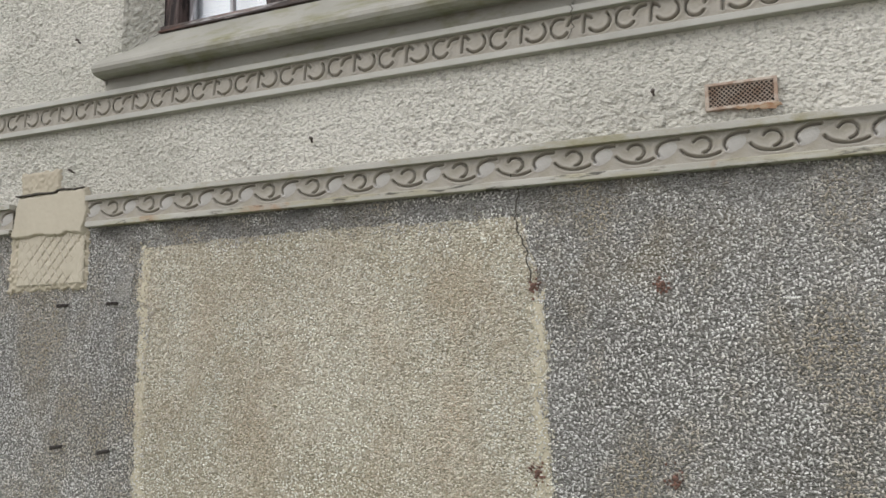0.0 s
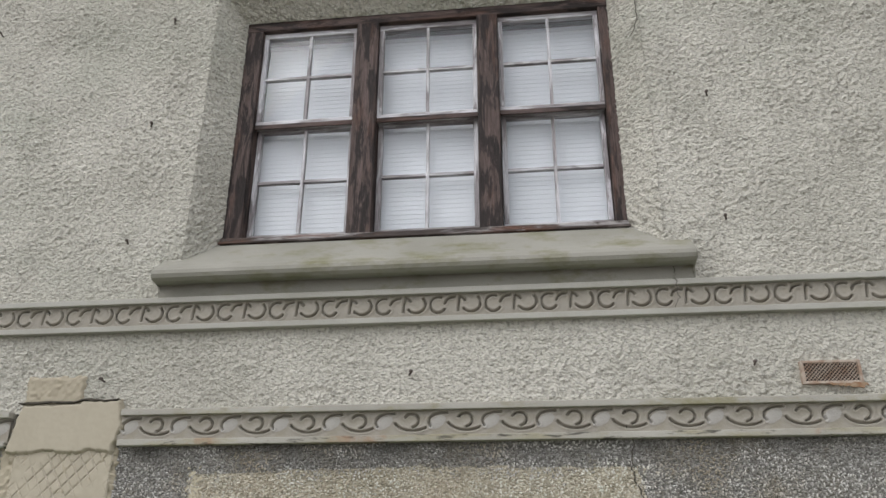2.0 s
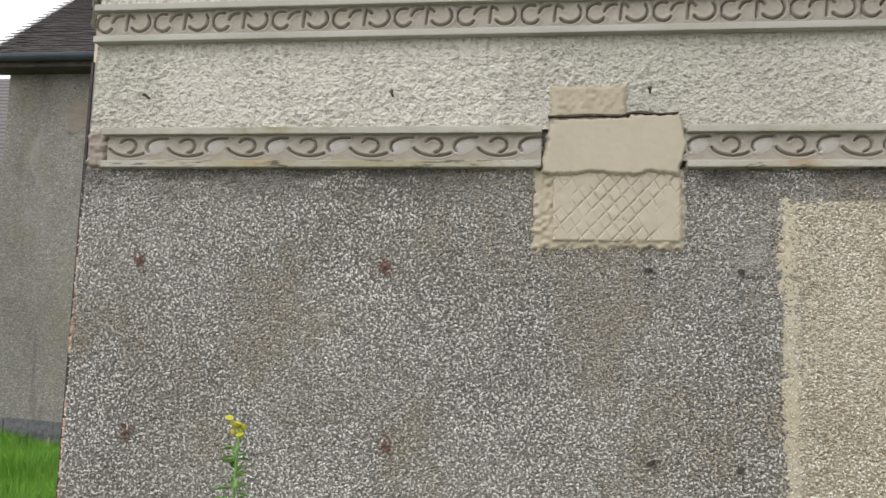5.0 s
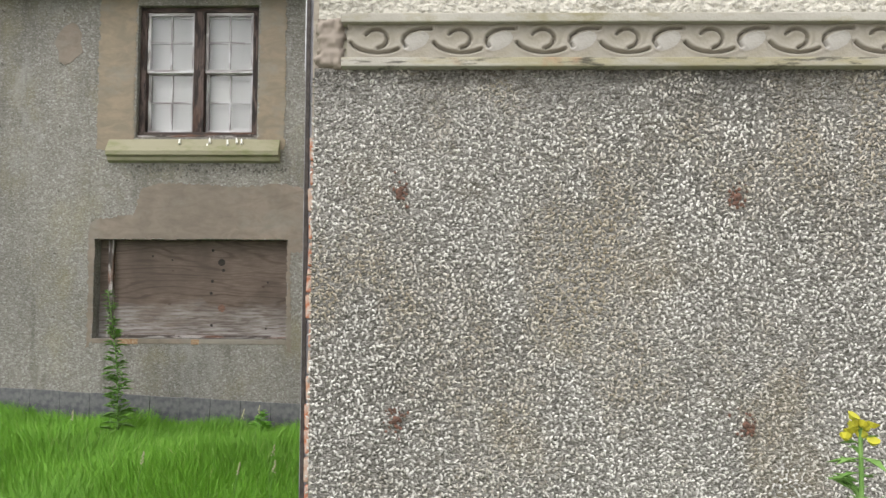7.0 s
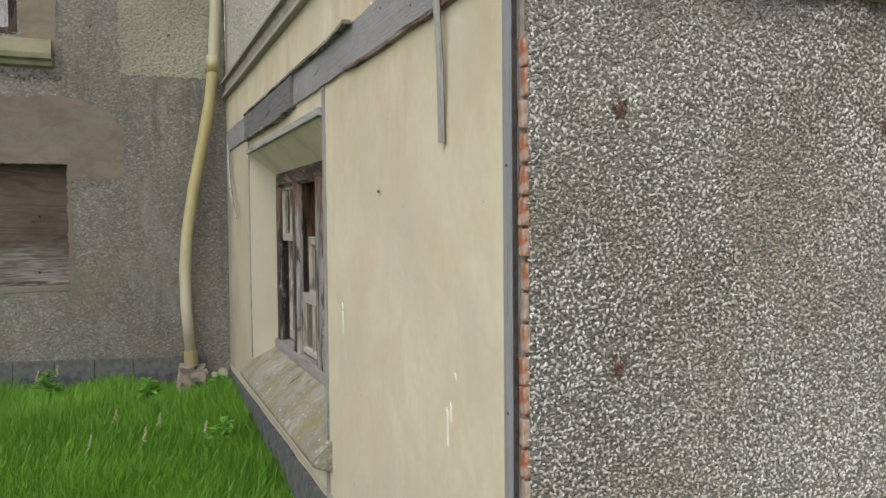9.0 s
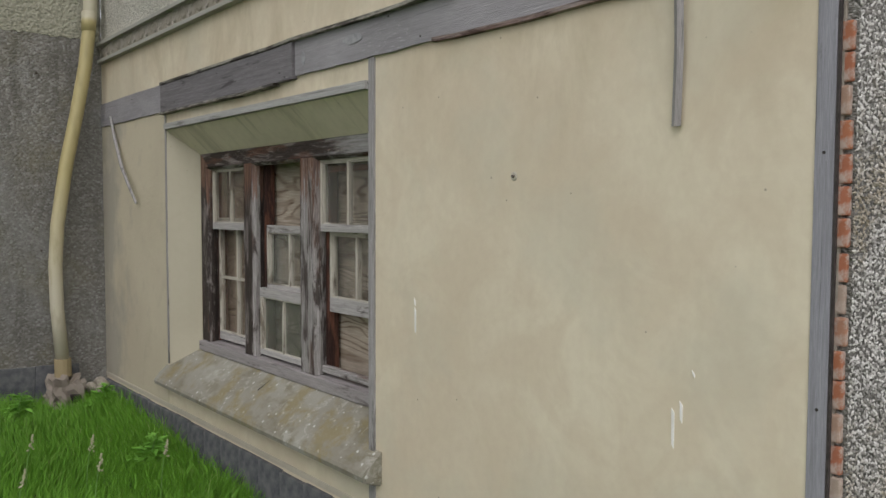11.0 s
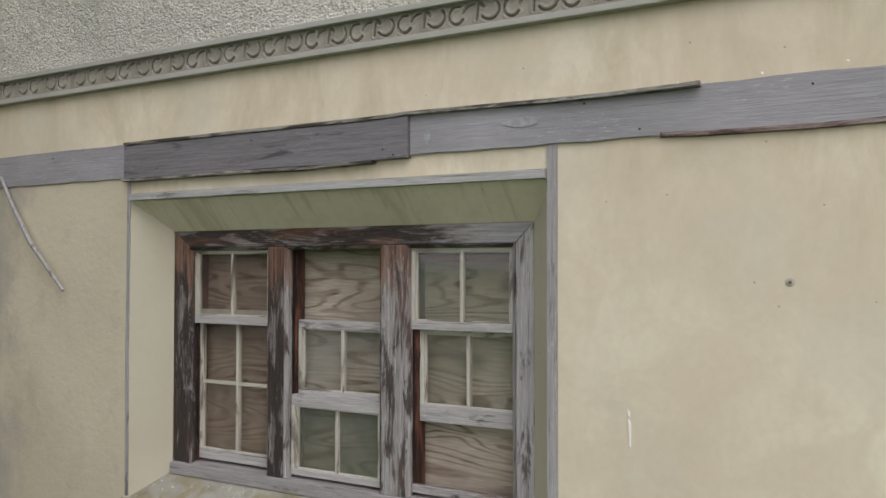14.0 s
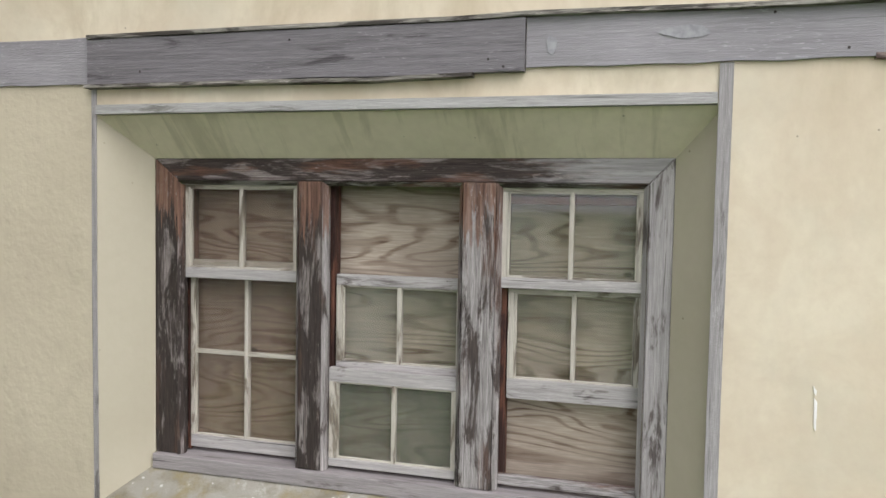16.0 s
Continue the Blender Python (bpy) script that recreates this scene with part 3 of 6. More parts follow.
def solid(name, bm, material, label, category, kind="structure", smooth=False):
    return tagged(new(name, to_mesh(name, bm, material, smooth)), label, category, kind=kind)


def raw(name, verts, faces, material, smooth=False):
    me = bpy.data.meshes.new(name)
    me.from_pydata(verts, [], faces)
    me.materials.append(material)
    if smooth:
        me.polygons.foreach_set("use_smooth", [True] * len(me.polygons))
    me.update()
    return me


def extrude(bm, outline, place, depth):
    """A prism over a closed outline of (u, v): place(u, v, w) gives the point, w from 0 to depth."""
    n = len(outline)
    lo = [bm.verts.new(place(u, v, 0.0)) for u, v in outline]
    hi = [bm.verts.new(place(u, v, depth)) for u, v in outline]
    bm.faces.new(lo[::-1])
    bm.faces.new(hi)
    for i in range(n):
        bm.faces.new((lo[i], lo[(i + 1) % n], hi[(i + 1) % n], hi[i]))
    return bm


def tube(bm, points, radius, sides=8, taper=None):
    """A round bar along points; taper: a radius for each point."""
    rings = []
    pts = [Vector(p) for p in points]
    for i, p in enumerate(pts):
        d = (pts[min(i + 1, len(pts) - 1)] - pts[max(i - 1, 0)]).normalized()
        a = d.cross(Vector((0.3, 0.2, 1.0) if abs(d.z) < 0.9 else (1, 0.2, 0))).normalized()
        b = d.cross(a)
        r = taper[i] if taper else radius
        rings.append([bm.verts.new(p + r * (math.cos(2 * math.pi * k / sides) * a + math.sin(2 * math.pi * k / sides) * b)) for k in range(sides)])
    for p, q in zip(rings, rings[1:]):
        for k in range(sides):
            bm.faces.new((p[k], p[(k + 1) % sides], q[(k + 1) % sides], q[k]))
    bm.faces.new(rings[0][::-1])
    bm.faces.new(rings[-1])
    return bm


def ragged(outline, step, wobble, seed):
    """Walk round a closed outline in short steps and push each point about."""
    rng = random.Random(seed)
    out = []
    for (u0, v0), (u1, v1) in zip(outline, outline[1:] + outline[:1]):
        k = max(1, round(math.hypot(u1 - u0, v1 - v0) / step))
        for i in range(k):
            f = i / k
            out.append((u0 + f * (u1 - u0) + rng.uniform(-wobble, wobble), v0 + f * (v1 - v0) + rng.uniform(-wobble, wobble)))
    return out


LATTICE = np.random.RandomState(7).rand(256, 256)


def value_noise(u, v):
    """Smooth noise from 0 to 1 over arrays of u and v."""
    i, j = np.floor(u).astype(int), np.floor(v).astype(int)
    f, g = u - i, v - j
    f, g = f * f * (3 - 2 * f), g * g * (3 - 2 * g)
    a, b = LATTICE[i % 256, j % 256], LATTICE[(i + 1) % 256, j % 256]
    c, d = LATTICE[i % 256, (j + 1) % 256], LATTICE[(i + 1) % 256, (j + 1) % 256]
    return (a * (1 - f) + b * f) * (1 - g) + (c * (1 - f) + d * f) * g


def height_sheet(u0, u1, v0, v1, step, height, place):
    """A fine sheet over a rectangle, raised by height(u, v)."""
    nu, nv = max(2, round((u1 - u0) / step) + 1), max(2, round((v1 - v0) / step) + 1)
    u, v = np.meshgrid(np.linspace(u0, u1, nu), np.linspace(v0, v1, nv))
    h = height(u, v)
    verts = [place(a, b, c) for a, b, c in zip(u.ravel().tolist(), v.ravel().tolist(), h.ravel().tolist())]
    faces = [(j * nu + i, j * nu + i + 1, (j + 1) * nu + i + 1, (j + 1) * nu + i) for j in range(nv - 1) for i in range(nu - 1)]
    return verts, faces


def sheets(name, rects, step, height, place, material, parent, label=""):
    verts, faces = [], []
    for r in rects:
        v, f = height_sheet(*r, step, height, place)
        n = len(verts)
        verts += v
        faces += [tuple(i + n for i in q) for q in f]
    ob = new(name, raw(name, verts, faces, material, True))
    ob.parent = parent
    if label:
        tagged(ob, label)
    return ob


def lump(name, u0, u1, v0, v1, inside, lift, rough, material, parent, label="", step=0.0045, fray=0.016):
    """A hand-laid lump of mortar on the front wall; inside(u, v): metres from its edge, inwards."""
    nu, nv = round((u1 - u0) / step) + 1, round((v1 - v0) / step) + 1
    u, v = np.meshgrid(np.linspace(u0, u1, nu), np.linspace(v0, v1, nv))
    s = inside(u, v) + fray * (value_noise(u * 45, v * 45) - 0.5) + 0.6 * fray * (value_noise(u * 130 + 7, v * 130) - 0.5)
    h = lift * np.sqrt(np.clip(s / 0.014, 0, 1)) + rough * (value_noise(u * 70, v * 70) - 0.5) + 0.5 * rough * (value_noise(u * 22 + 3, v * 22) - 0.5)
    h = np.where(s < 0, -0.006, h).ravel()
    good = (s > 0).ravel()
    verts = [ON_FRONT(a, b, c) for a, b, c in zip(u.ravel().tolist(), v.ravel().tolist(), h.tolist())]
    faces = []
    for j in range(nv - 1):
        for i in range(nu - 1):
            q = (j * nu + i, j * nu + i + 1, (j + 1) * nu + i + 1, (j + 1) * nu + i)
            if any(good[k] for k in q):
                faces.append(q)
    ob = new(name, raw(name, verts, faces, material, True))
    ob.parent = parent
    if label:
        tagged(ob, label)
    return ob


def rough_cast(u, v):
    warp = 0.9 * value_noise(u * 21, v * 21 + 30)
    coarse = value_noise(u * 62 + 9 + 14 * v + warp, v * 80 - 9 * u + warp)
    mid = value_noise(u * 104 + 40 - 12 * v, v * 126 + 3 + warp)
    wave = value_noise(u * 1.6, v * 1.6 + 5)
    flat = 0.45 + 0.8 * value_noise(u * 4.5 + 2, v * 4.5 + 11)
    lumps = 0.0125 * np.maximum(0, coarse - 0.42) ** 0.8 + 0.013 * np.maximum(0, mid - 0.42)
    return 0.002 + flat * lumps + 0.004 * wave


# Faces of the three walls: south front, west side, and the wing beyond it.
FRONT, SIDE, WING = 2.62, -5.145, 8.0
ON_FRONT = lambda u, v, w: (u, FRONT - w, v)
ON_SIDE = lambda u, v, w: (SIDE - w, u, v)
ON_WING = lambda u, v, w: (u, WING - w, v)

# ---- ground ----
def ground_z(x, y):
    rise = 0.14 * min(1.0, max(0.0, (y - 4.6) / 3.4))
    west = 0.045 * min(6.0, max(0.0, -5.6 - x)) * min(1.0, max(0.0, (y - 4.0) / 4.0))
    return -0.16 + rise + west


def ground_sheet():
    xs = [-400, -120, -50, -25, -16] + [-13 + 0.5 * i for i in range(41)] + [12, 25, 60, 150, 400]
    ys = [-400, -120, -50, -20, -10] + [-6 + 0.5 * i for i in range(35)] + [14, 20, 40, 120, 400]
    verts = [(x, y, ground_z(x, y) + 0.02 * math.sin(x * 1.7 + y) * (1 if -13 < x < 8 and -6 < y < 12 else 0)) for y in ys for x in xs]
    n = len(xs)
    faces = [(j * n + i, j * n + i + 1, (j + 1) * n + i + 1, (j + 1) * n + i) for j in range(len(ys) - 1) for i in range(n - 1)]
    return tagged(new("ground", raw("ground", verts, faces, M_GROUND, True)), "lush green turf round the foot of the house", "ground", kind="structure")


ground = ground_sheet()

# ---- south front wall ----
WAX0, WAX1, WAZ0, WAZ1 = -2.715, -0.545, 2.86, 4.46      # outer opening of the upper window
FAX0, FAX1, FAZ0, FAZ1 = -2.60, -0.67, 3.0, 4.33        # its frame
TOP = 5.3
wall_south = solid("wall_south", boxes(
    (-5.09, WAX0, FRONT + 0.025, FRONT + 0.38, -0.5, TOP),
    (WAX1, 9.0, FRONT + 0.025, FRONT + 0.38, -0.5, TOP),
    (WAX0, WAX1, FRONT + 0.025, FRONT + 0.38, -0.5, WAZ0),
    (WAX0, WAX1, FRONT + 0.025, FRONT + 0.38, WAZ1, TOP)), M_HARL,
    "rendered front wall, cream harling above a grey pebble-dashed base", "wall")
part("dash_bed", boxes((-5.116, 9.0, FRONT, FRONT + 0.025, -0.4, 2.045)), M_DASH_BED, wall_south, "grey mortar bed of the pebble-dash")
part("dash_bed_patch", extrude(bmesh.new(), ragged([(-2.54, 0.5), (-0.67, 0.5), (-0.665, 1.5), (-0.70, 1.75), (-0.76, 1.935), (-1.6, 1.945), (-2.53, 1.93)], 0.05, 0.010, 17), ON_FRONT, 0.0008), M_PATCH_BED, wall_south,
     "large ochre repair patch in the pebble-dash")
part("plain_harling", boxes((1.5, 9.0, FRONT + 0.004, FRONT + 0.025, 2.045, TOP)), M_HARL, wall_south)
sheets("harling_coat", [(-5.104, 1.5, 2.185, 2.54), (-5.104, WAX0, 2.67, TOP), (WAX0, WAX1, WAZ1, TOP), (WAX1, 1.5, 2.67, TOP)],
       0.0068, rough_cast, lambda u, v, w: (u, FRONT + 0.004 - w, v), M_HARL, wall_south, "lumpy cream harling coat")


def quad_slab(bm, pts, back):
    lo = [bm.verts.new(p) for p in pts]
    hi = [bm.verts.new(Vector(p) + Vector(back)) for p in pts]
    bm.faces.new(lo)
    bm.faces.new(hi[::-1])
    for i in range(4):
        bm.faces.new((lo[i], hi[i], hi[(i + 1) % 4], lo[(i + 1) % 4]))
    return bm


bm = bmesh.new()
YF = FRONT + 0.14
quad_slab(bm, [(WAX0, FRONT, WAZ0 - 0.05), (FAX0, YF, FAZ0 - 0.05), (FAX0, YF, FAZ1), (WAX0, FRONT, WAZ1)], (-0.05, 0.03, 0))
quad_slab(bm, [(FAX1, YF, FAZ0 - 0.05), (WAX1, FRONT, WAZ0 - 0.05), (WAX1, FRONT, WAZ1), (FAX1, YF, FAZ1)], (0.05, 0.03, 0))
quad_slab(bm, [(WAX0, FRONT, WAZ1), (FAX0, YF, FAZ1), (FAX1, YF, FAZ1), (WAX1, FRONT, WAZ1)], (0, 0.03, 0.05))
part("window_reveal", bm, M_HARL, wall_south, "splayed harled window reveal")


def reveal_coat(p00, p10, p01, p11, wide, tall):
    """Lumpy harling over a sloping cheek, from the wall's arris to the frame."""
    a, b, c, d = Vector(p00), Vector(p10), Vector(p01), Vector(p11)
    out = (b - a).cross(c - a).normalized()
    out = out if out.y < 0 else -out

    def place(u, v, w):
        f, g = u / wide, v / tall
        p = (a * (1 - f) + b * f) * (1 - g) + (c * (1 - f) + d * f) * g
        return tuple(p + out * (w - 0.003))
    verts, faces = height_sheet(0, wide, 0, tall, 0.0075, rough_cast, place)
    ob = new("harling_coat", raw("harling_coat", verts, faces, M_HARL, True))
    ob.parent = wall_south


reveal_coat((WAX0 - 0.004, FRONT - 0.004, WAZ0), (FAX0, YF, FAZ0), (WAX0 - 0.004, FRONT - 0.004, WAZ1), (FAX0, YF, FAZ1), 0.18, 1.6)
reveal_coat((WAX1 + 0.004, FRONT - 0.004, WAZ0), (FAX1, YF, FAZ0), (WAX1 + 0.004, FRONT - 0.004, WAZ1), (FAX1, YF, FAZ1), 0.18, 1.6)
reveal_coat((WAX0, FRONT - 0.004, WAZ1 + 0.004), (FAX0, YF, FAZ1), (WAX1, FRONT - 0.004, WAZ1 + 0.004), (FAX1, YF, FAZ1), 0.19, 2.1)

# ---- stone chips of the dash ----
def in_patch(x, z):
    fuzz = 0.09 * (value_noise(x * 70, z * 70) - 0.5)
    edge = fuzz + 0.07 * (value_noise(x * 11, z * 11) - 0.5) + 0.025 * np.sin(z * 9) + 0.02 * np.sin(z * 23 + 1)
    top = 1.935 + 0.02 * np.sin(x * 7) + 0.012 * np.sin(x * 19) + fuzz + 0.06 * (value_noise(x * 13 + 5, z * 13) - 0.5)
    return (x > -2.53 + edge) & (x < -0.70 + edge + 0.03 * (z < 1.6)) & (z < top) & (z > 0.55)


def chip_field(name, x0, x1, z0, z1, pitch, keep, material, parent, label, seed, size):
    rng = np.random.RandomState(seed)
    nx, nz = int((x1 - x0) / pitch), int((z1 - z0) / pitch)
    gx, gz = np.meshgrid(np.arange(nx), np.arange(nz))
    cx = (x0 + (gx + 0.5 + rng.uniform(-0.6, 0.6, gx.shape)) * pitch).ravel()
    cz = (z0 + (gz + 0.5 + rng.uniform(-0.6, 0.6, gz.shape)) * pitch).ravel()
    bare = value_noise(cx * 5 + 3, cz * 5) * 0.6 + value_noise(cx * 17, cz * 17 + 8) * 0.4
    ok = keep(cx, cz) & (rng.rand(cx.size) < np.clip(1.50 - 0.8 * bare, 0, 1))
    cx, cz = cx[ok], cz[ok]
    n = cx.size
    length, wide, thick = size * rng.uniform(0.55, 1.05, n), size * rng.uniform(0.33, 0.62, n), rng.uniform(0.0028, 0.0062, n)
    ang, tilt = rng.uniform(-1.7, 1.7, n), rng.uniform(-1.1, 1.1, n)
    ca, sa = np.cos(ang), np.sin(ang)
    shape = np.array([(-1, -0.25, 0), (-0.2, -1, 0.1), (1, -0.1, 0), (0.25, 1, 0.05), (-0.25, 0.1, 1.0), (0.45, -0.15, 0.8)])
    jit = rng.uniform(0.75, 1.25, (n, 6, 3))
    p = shape[None] * jit
    a, b, w = p[..., 0] * length[:, None] / 2, p[..., 1] * wide[:, None] / 2, p[..., 2] * thick[:, None]
    w = w + a * tilt[:, None] * 0.25
    x = cx[:, None] + a * ca[:, None] - b * sa[:, None]
    z = cz[:, None] + a * sa[:, None] + b * ca[:, None]
    y = FRONT - 0.0015 - w
    verts = np.stack([x, y, z], -1).reshape(-1, 3)
    tri = np.array([(0, 1, 4), (1, 5, 4), (1, 2, 5), (2, 3, 5), (3, 4, 5), (3, 0, 4)])
    faces = (tri[None] + 6 * np.arange(n)[:, None, None]).reshape(-1, 3)
    ob = new(name, raw(name, verts.tolist(), faces.tolist(), material))
    ob.parent = parent
    return tagged(ob, label, kind="stuff")


def cement_hole(x, z):
    return (x > -3.40) & (x < -2.87) & (z > 1.755)


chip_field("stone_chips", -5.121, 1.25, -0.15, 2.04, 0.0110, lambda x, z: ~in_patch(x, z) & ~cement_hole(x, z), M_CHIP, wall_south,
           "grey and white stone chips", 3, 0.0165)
chip_field("ochre_chips", -2.7, -0.6, 0.5, 2.0, 0.0112, lambda x, z: in_patch(x, z), M_CHIP_OCHRE, wall_south,
           "ochre-tinted stone chips of the repair patch", 5, 0.016)

# ---- carved string courses ----
def dist_lines(u, v, lines):
    best = np.full(u.shape, 9.0)
    for line in lines:
        for (a, b), (c, d) in zip(line, line[1:]):
            t = np.clip(((u - a) * (c - a) + (v - b) * (d - b)) / ((c - a) ** 2 + (d - b) ** 2 + 1e-9), 0, 1)
            best = np.minimum(best, np.hypot(u - a - t * (c - a), v - b - t * (d - b)))
    return best


def arc(cu, cv, ru, rv, a0, a1, n=12):
    return [(cu + ru * math.cos(radians(a0 + (a1 - a0) * i / n)), cv + rv * math.sin(radians(a0 + (a1 - a0) * i / n))) for i in range(n + 1)]


SCROLL_P, HOOK_P, CARVED = 0.2135, 0.2325, 0.098
SCROLL = [arc(0.080, 0.062, 0.076, 0.044, 200, 312), [(0.150, 0.036), (0.143, 0.050), (0.146, 0.066), (0.160, 0.079), (0.184, 0.087), (0.216, 0.087)],
          arc(0.074, 0.058, 0.029, 0.027, 150, -80)]
SCROLL += [[(a - SCROLL_P, b) for a, b in line] for line in SCROLL]
HOOKS = [arc(0.036, 0.052, 0.033, 0.036, 65, 325), [(0.066, 0.058), (0.074, 0.074), (0.088, 0.084), (0.106, 0.086)],
         [(0.127, 0.082), (0.124, 0.056), (0.121, 0.026)], [(0.130, 0.088), (0.142, 0.082), (0.150, 0.072)],
         arc(0.176, 0.056, 0.040, 0.038, 215, 400)]


def leaf_of(u, v):
    return ((u - 0.176) * 0.85 + (v - 0.050) * 0.53) ** 2 / 0.040 ** 2 + (-(u - 0.176) * 0.53 + (v - 0.050) * 0.85) ** 2 / 0.023 ** 2


def scroll_height(u, v):
    d = dist_lines(u, v, SCROLL)
    leaf = leaf_of(u, v)
    h = 0.006 + 0.0025 * np.clip(1.2 - leaf, 0, 1) + 0.003 * np.exp(-((d - 0.009) / 0.006) ** 2)
    return h - 0.021 * np.exp(-(d / 0.0036) ** 2)


def hook_height(u, v):
    d = dist_lines(u, v, HOOKS)
    h = 0.005 + 0.004 * np.exp(-((d - 0.010) / 0.007) ** 2) + 0.002 * np.sin(u * 40)
    return h - 0.021 * np.exp(-(d / 0.0036) ** 2)


def carved_tile(name, period, height, along, flip, material, leaf=False):
    def place(u, v, w):
        return (u, -w, v) if along == "x" else (-w, -u if flip else u, v)
    verts, faces = height_sheet(0, period, 0, CARVED, 0.0028, height, place)
    leafy = [leaf_of(*(sum(c) / 4 for c in zip(*[(abs(verts[i][0] if along == "x" else verts[i][1]), verts[i][2]) for i in f]))) < 0.9 for f in faces] if leaf else []
    if along == "y" and not flip:
        faces = [f[::-1] for f in faces]
    me = raw(name, verts, faces, material, True)
    if leaf:
        me.materials.append(M_LEAF)
        me.polygons.foreach_set("material_index", [int(x) for x in leafy])
    return me


def course(name, label, face, along, start, end, z0, z1, period, mesh, material, breaks=(), shifts=(0, 0), low_mat=None):
    """A moulded string course: two fillets, a carved hollow between them, tile by tile."""
    ob = thing(name, label, "string course", kind="structure")
    runs, a = [], start
    for b0, b1 in breaks:
        runs.append((a, b0))
        a = b1
    runs.append((a, end))
    zc = (z0 + z1) / 2
    for run, (a, b) in enumerate(runs):
        for lo, hi, out, nm in ((z0, zc - CARVED / 2, 0.040, "lower_fillet"), (zc + CARVED / 2, z1, 0.046, "upper_fillet"), (zc - CARVED / 2, zc + CARVED / 2, 0.0, "backing")):
            bm = bmesh.new()
            if along == "x":
                box(bm, a, b, face - out, face + 0.02, lo, hi, 0.004 if out > 0.02 else 0)
            else:
                box(bm, face - out, face + 0.02, a, b, lo, hi, 0.004 if out > 0.02 else 0)
            part(nm, bm, low_mat if low_mat and nm == "lower_fillet" else material, ob)
        a += shifts[run]
        k = int((b - a) / period + 0.15)
        gap = (b - a) / k
        for i in range(k):
            tile = new("carved_tile", mesh)
            tile.parent = ob
            s = gap / period
            if along == "x":
                tile.matrix_basis = pose(a + i * gap, face - 0.014, zc - CARVED / 2) @ Matrix.Diagonal((s, 1, 1, 1))
            else:
                tile.matrix_basis = pose(face - 0.010, b - i * gap, zc - CARVED / 2) @ Matrix.Diagonal((1, s, 1, 1))
    return ob


ME_SCROLL = carved_tile("scroll_tile", SCROLL_P, scroll_height, "x", False, M_CARVE, True)
ME_HOOK = carved_tile("hook_tile", HOOK_P, hook_height, "x", False, M_CARVE)
ME_HOOK_SIDE = carved_tile("hook_tile_side", HOOK_P, hook_height, "y", True, M_CARVE)
course("string_course_lower", "carved stone string course with running scrolls and leaves", FRONT, "x", -5.035, 2.2, 2.04, 2.19, SCROLL_P, ME_SCROLL, M_STONE_LOW, [(-3.37, -2.865)], (0.015, -0.14), M_MOSSY)
course("string_course_upper", "carved stone string course with curled hooks", FRONT, "x", -5.105, 2.22, 2.535, 2.685, HOOK_P, ME_HOOK, M_STONE)
course("string_course_side", "carved stone string course with curled hooks on the side wall", SIDE, "y", 2.78, 7.97, 2.49, 2.64, HOOK_P, ME_HOOK_SIDE, M_STONE)

# ---- west side wall ----
WBY0, WBY1, WBZ0, WBZ1 = 4.475, 6.715, 0.40, 1.905
FBY0, FBY1, FBZ0, FBZ1 = 4.61, 6.575, 0.525, 1.757
XF = -4.985
wall_west = solid("wall_west", boxes(
    (SIDE, SIDE + 0.36, 2.66, WBY0, -0.5, 2.56), (SIDE, SIDE + 0.36, WBY1, 8.0, -0.5, 2.56),
    (SIDE, SIDE + 0.36, WBY0, WBY1, -0.5, WBZ0), (SIDE, SIDE + 0.36, WBY0, WBY1, WBZ1, 2.56),
    (SIDE + 0.012, SIDE + 0.36, 2.66, 8.0, 2.56, TOP)), M_RENDER, "smooth cream-rendered side wall with damp stains", "wall")
sheets("harling_coat", [(2.62, 8.0, 2.62, TOP)], 0.014, rough_cast, lambda u, v, w: (SIDE + 0.008 - w, 2.62 + 8.0 - u, v), M_HARL, wall_west, "lumpy cream harling coat")
bm = bmesh.new()
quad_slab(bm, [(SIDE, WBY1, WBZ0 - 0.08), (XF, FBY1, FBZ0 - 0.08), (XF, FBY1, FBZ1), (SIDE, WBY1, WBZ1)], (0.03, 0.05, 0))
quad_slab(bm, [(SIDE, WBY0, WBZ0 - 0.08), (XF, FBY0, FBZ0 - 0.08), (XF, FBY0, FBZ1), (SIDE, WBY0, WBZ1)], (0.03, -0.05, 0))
part("window_cheeks", bm, M_CHEEK_SHADE, wall_west, "splayed cream window cheeks, shade put into their colour")
part("window_soffit", quad_slab(bmesh.new(), [(SIDE, WBY0, WBZ1), (SIDE, WBY1, WBZ1), (XF, FBY1, FBZ1), (XF, FBY0, FBZ1)], (0.03, 0, 0.05)), M_REVEAL, wall_west,
     "splayed green-stained window soffit")
part("corner_panel", boxes((SIDE - 0.003, SIDE, 6.735, 8.0, 0.165, 2.02)), M_CORNER, wall_west, "cream render, damp and grey near the corner")
bm = bmesh.new()
box(bm, SIDE - 0.006, SIDE + 0.02, 2.7, 8.0, 0.14, 0.17, 0.003)
part("plinth_ledge", bm, M_DAMP, wall_west)


# ---- closing walls and roof of the house: unseen, added to keep rooms dark ----
solid("wall_east", boxes((9.0, 9.36, FRONT + 0.025, 8.36, -0.5, TOP)), M_HARL, "plain harled wall, unseen, added to close the house's end", "wall")
solid("wall_north", boxes((SIDE + 0.36, 9.0, 8.37, 8.7, -0.5, TOP)), M_HARL, "plain harled wall, unseen, added to close the house's back", "wall")
solid("ceiling", boxes((SIDE + 0.002, 9.3, FRONT + 0.03, 8.6, TOP, TOP + 0.2)), M_INSIDE, "flat unseen slab added to keep the house dark inside", "ceiling")
solid("floor", boxes((SIDE + 0.37, 8.99, FRONT + 0.39, 8.36, 2.3, 2.45)), M_INSIDE, "boarded upper floor inside the house", "floor")


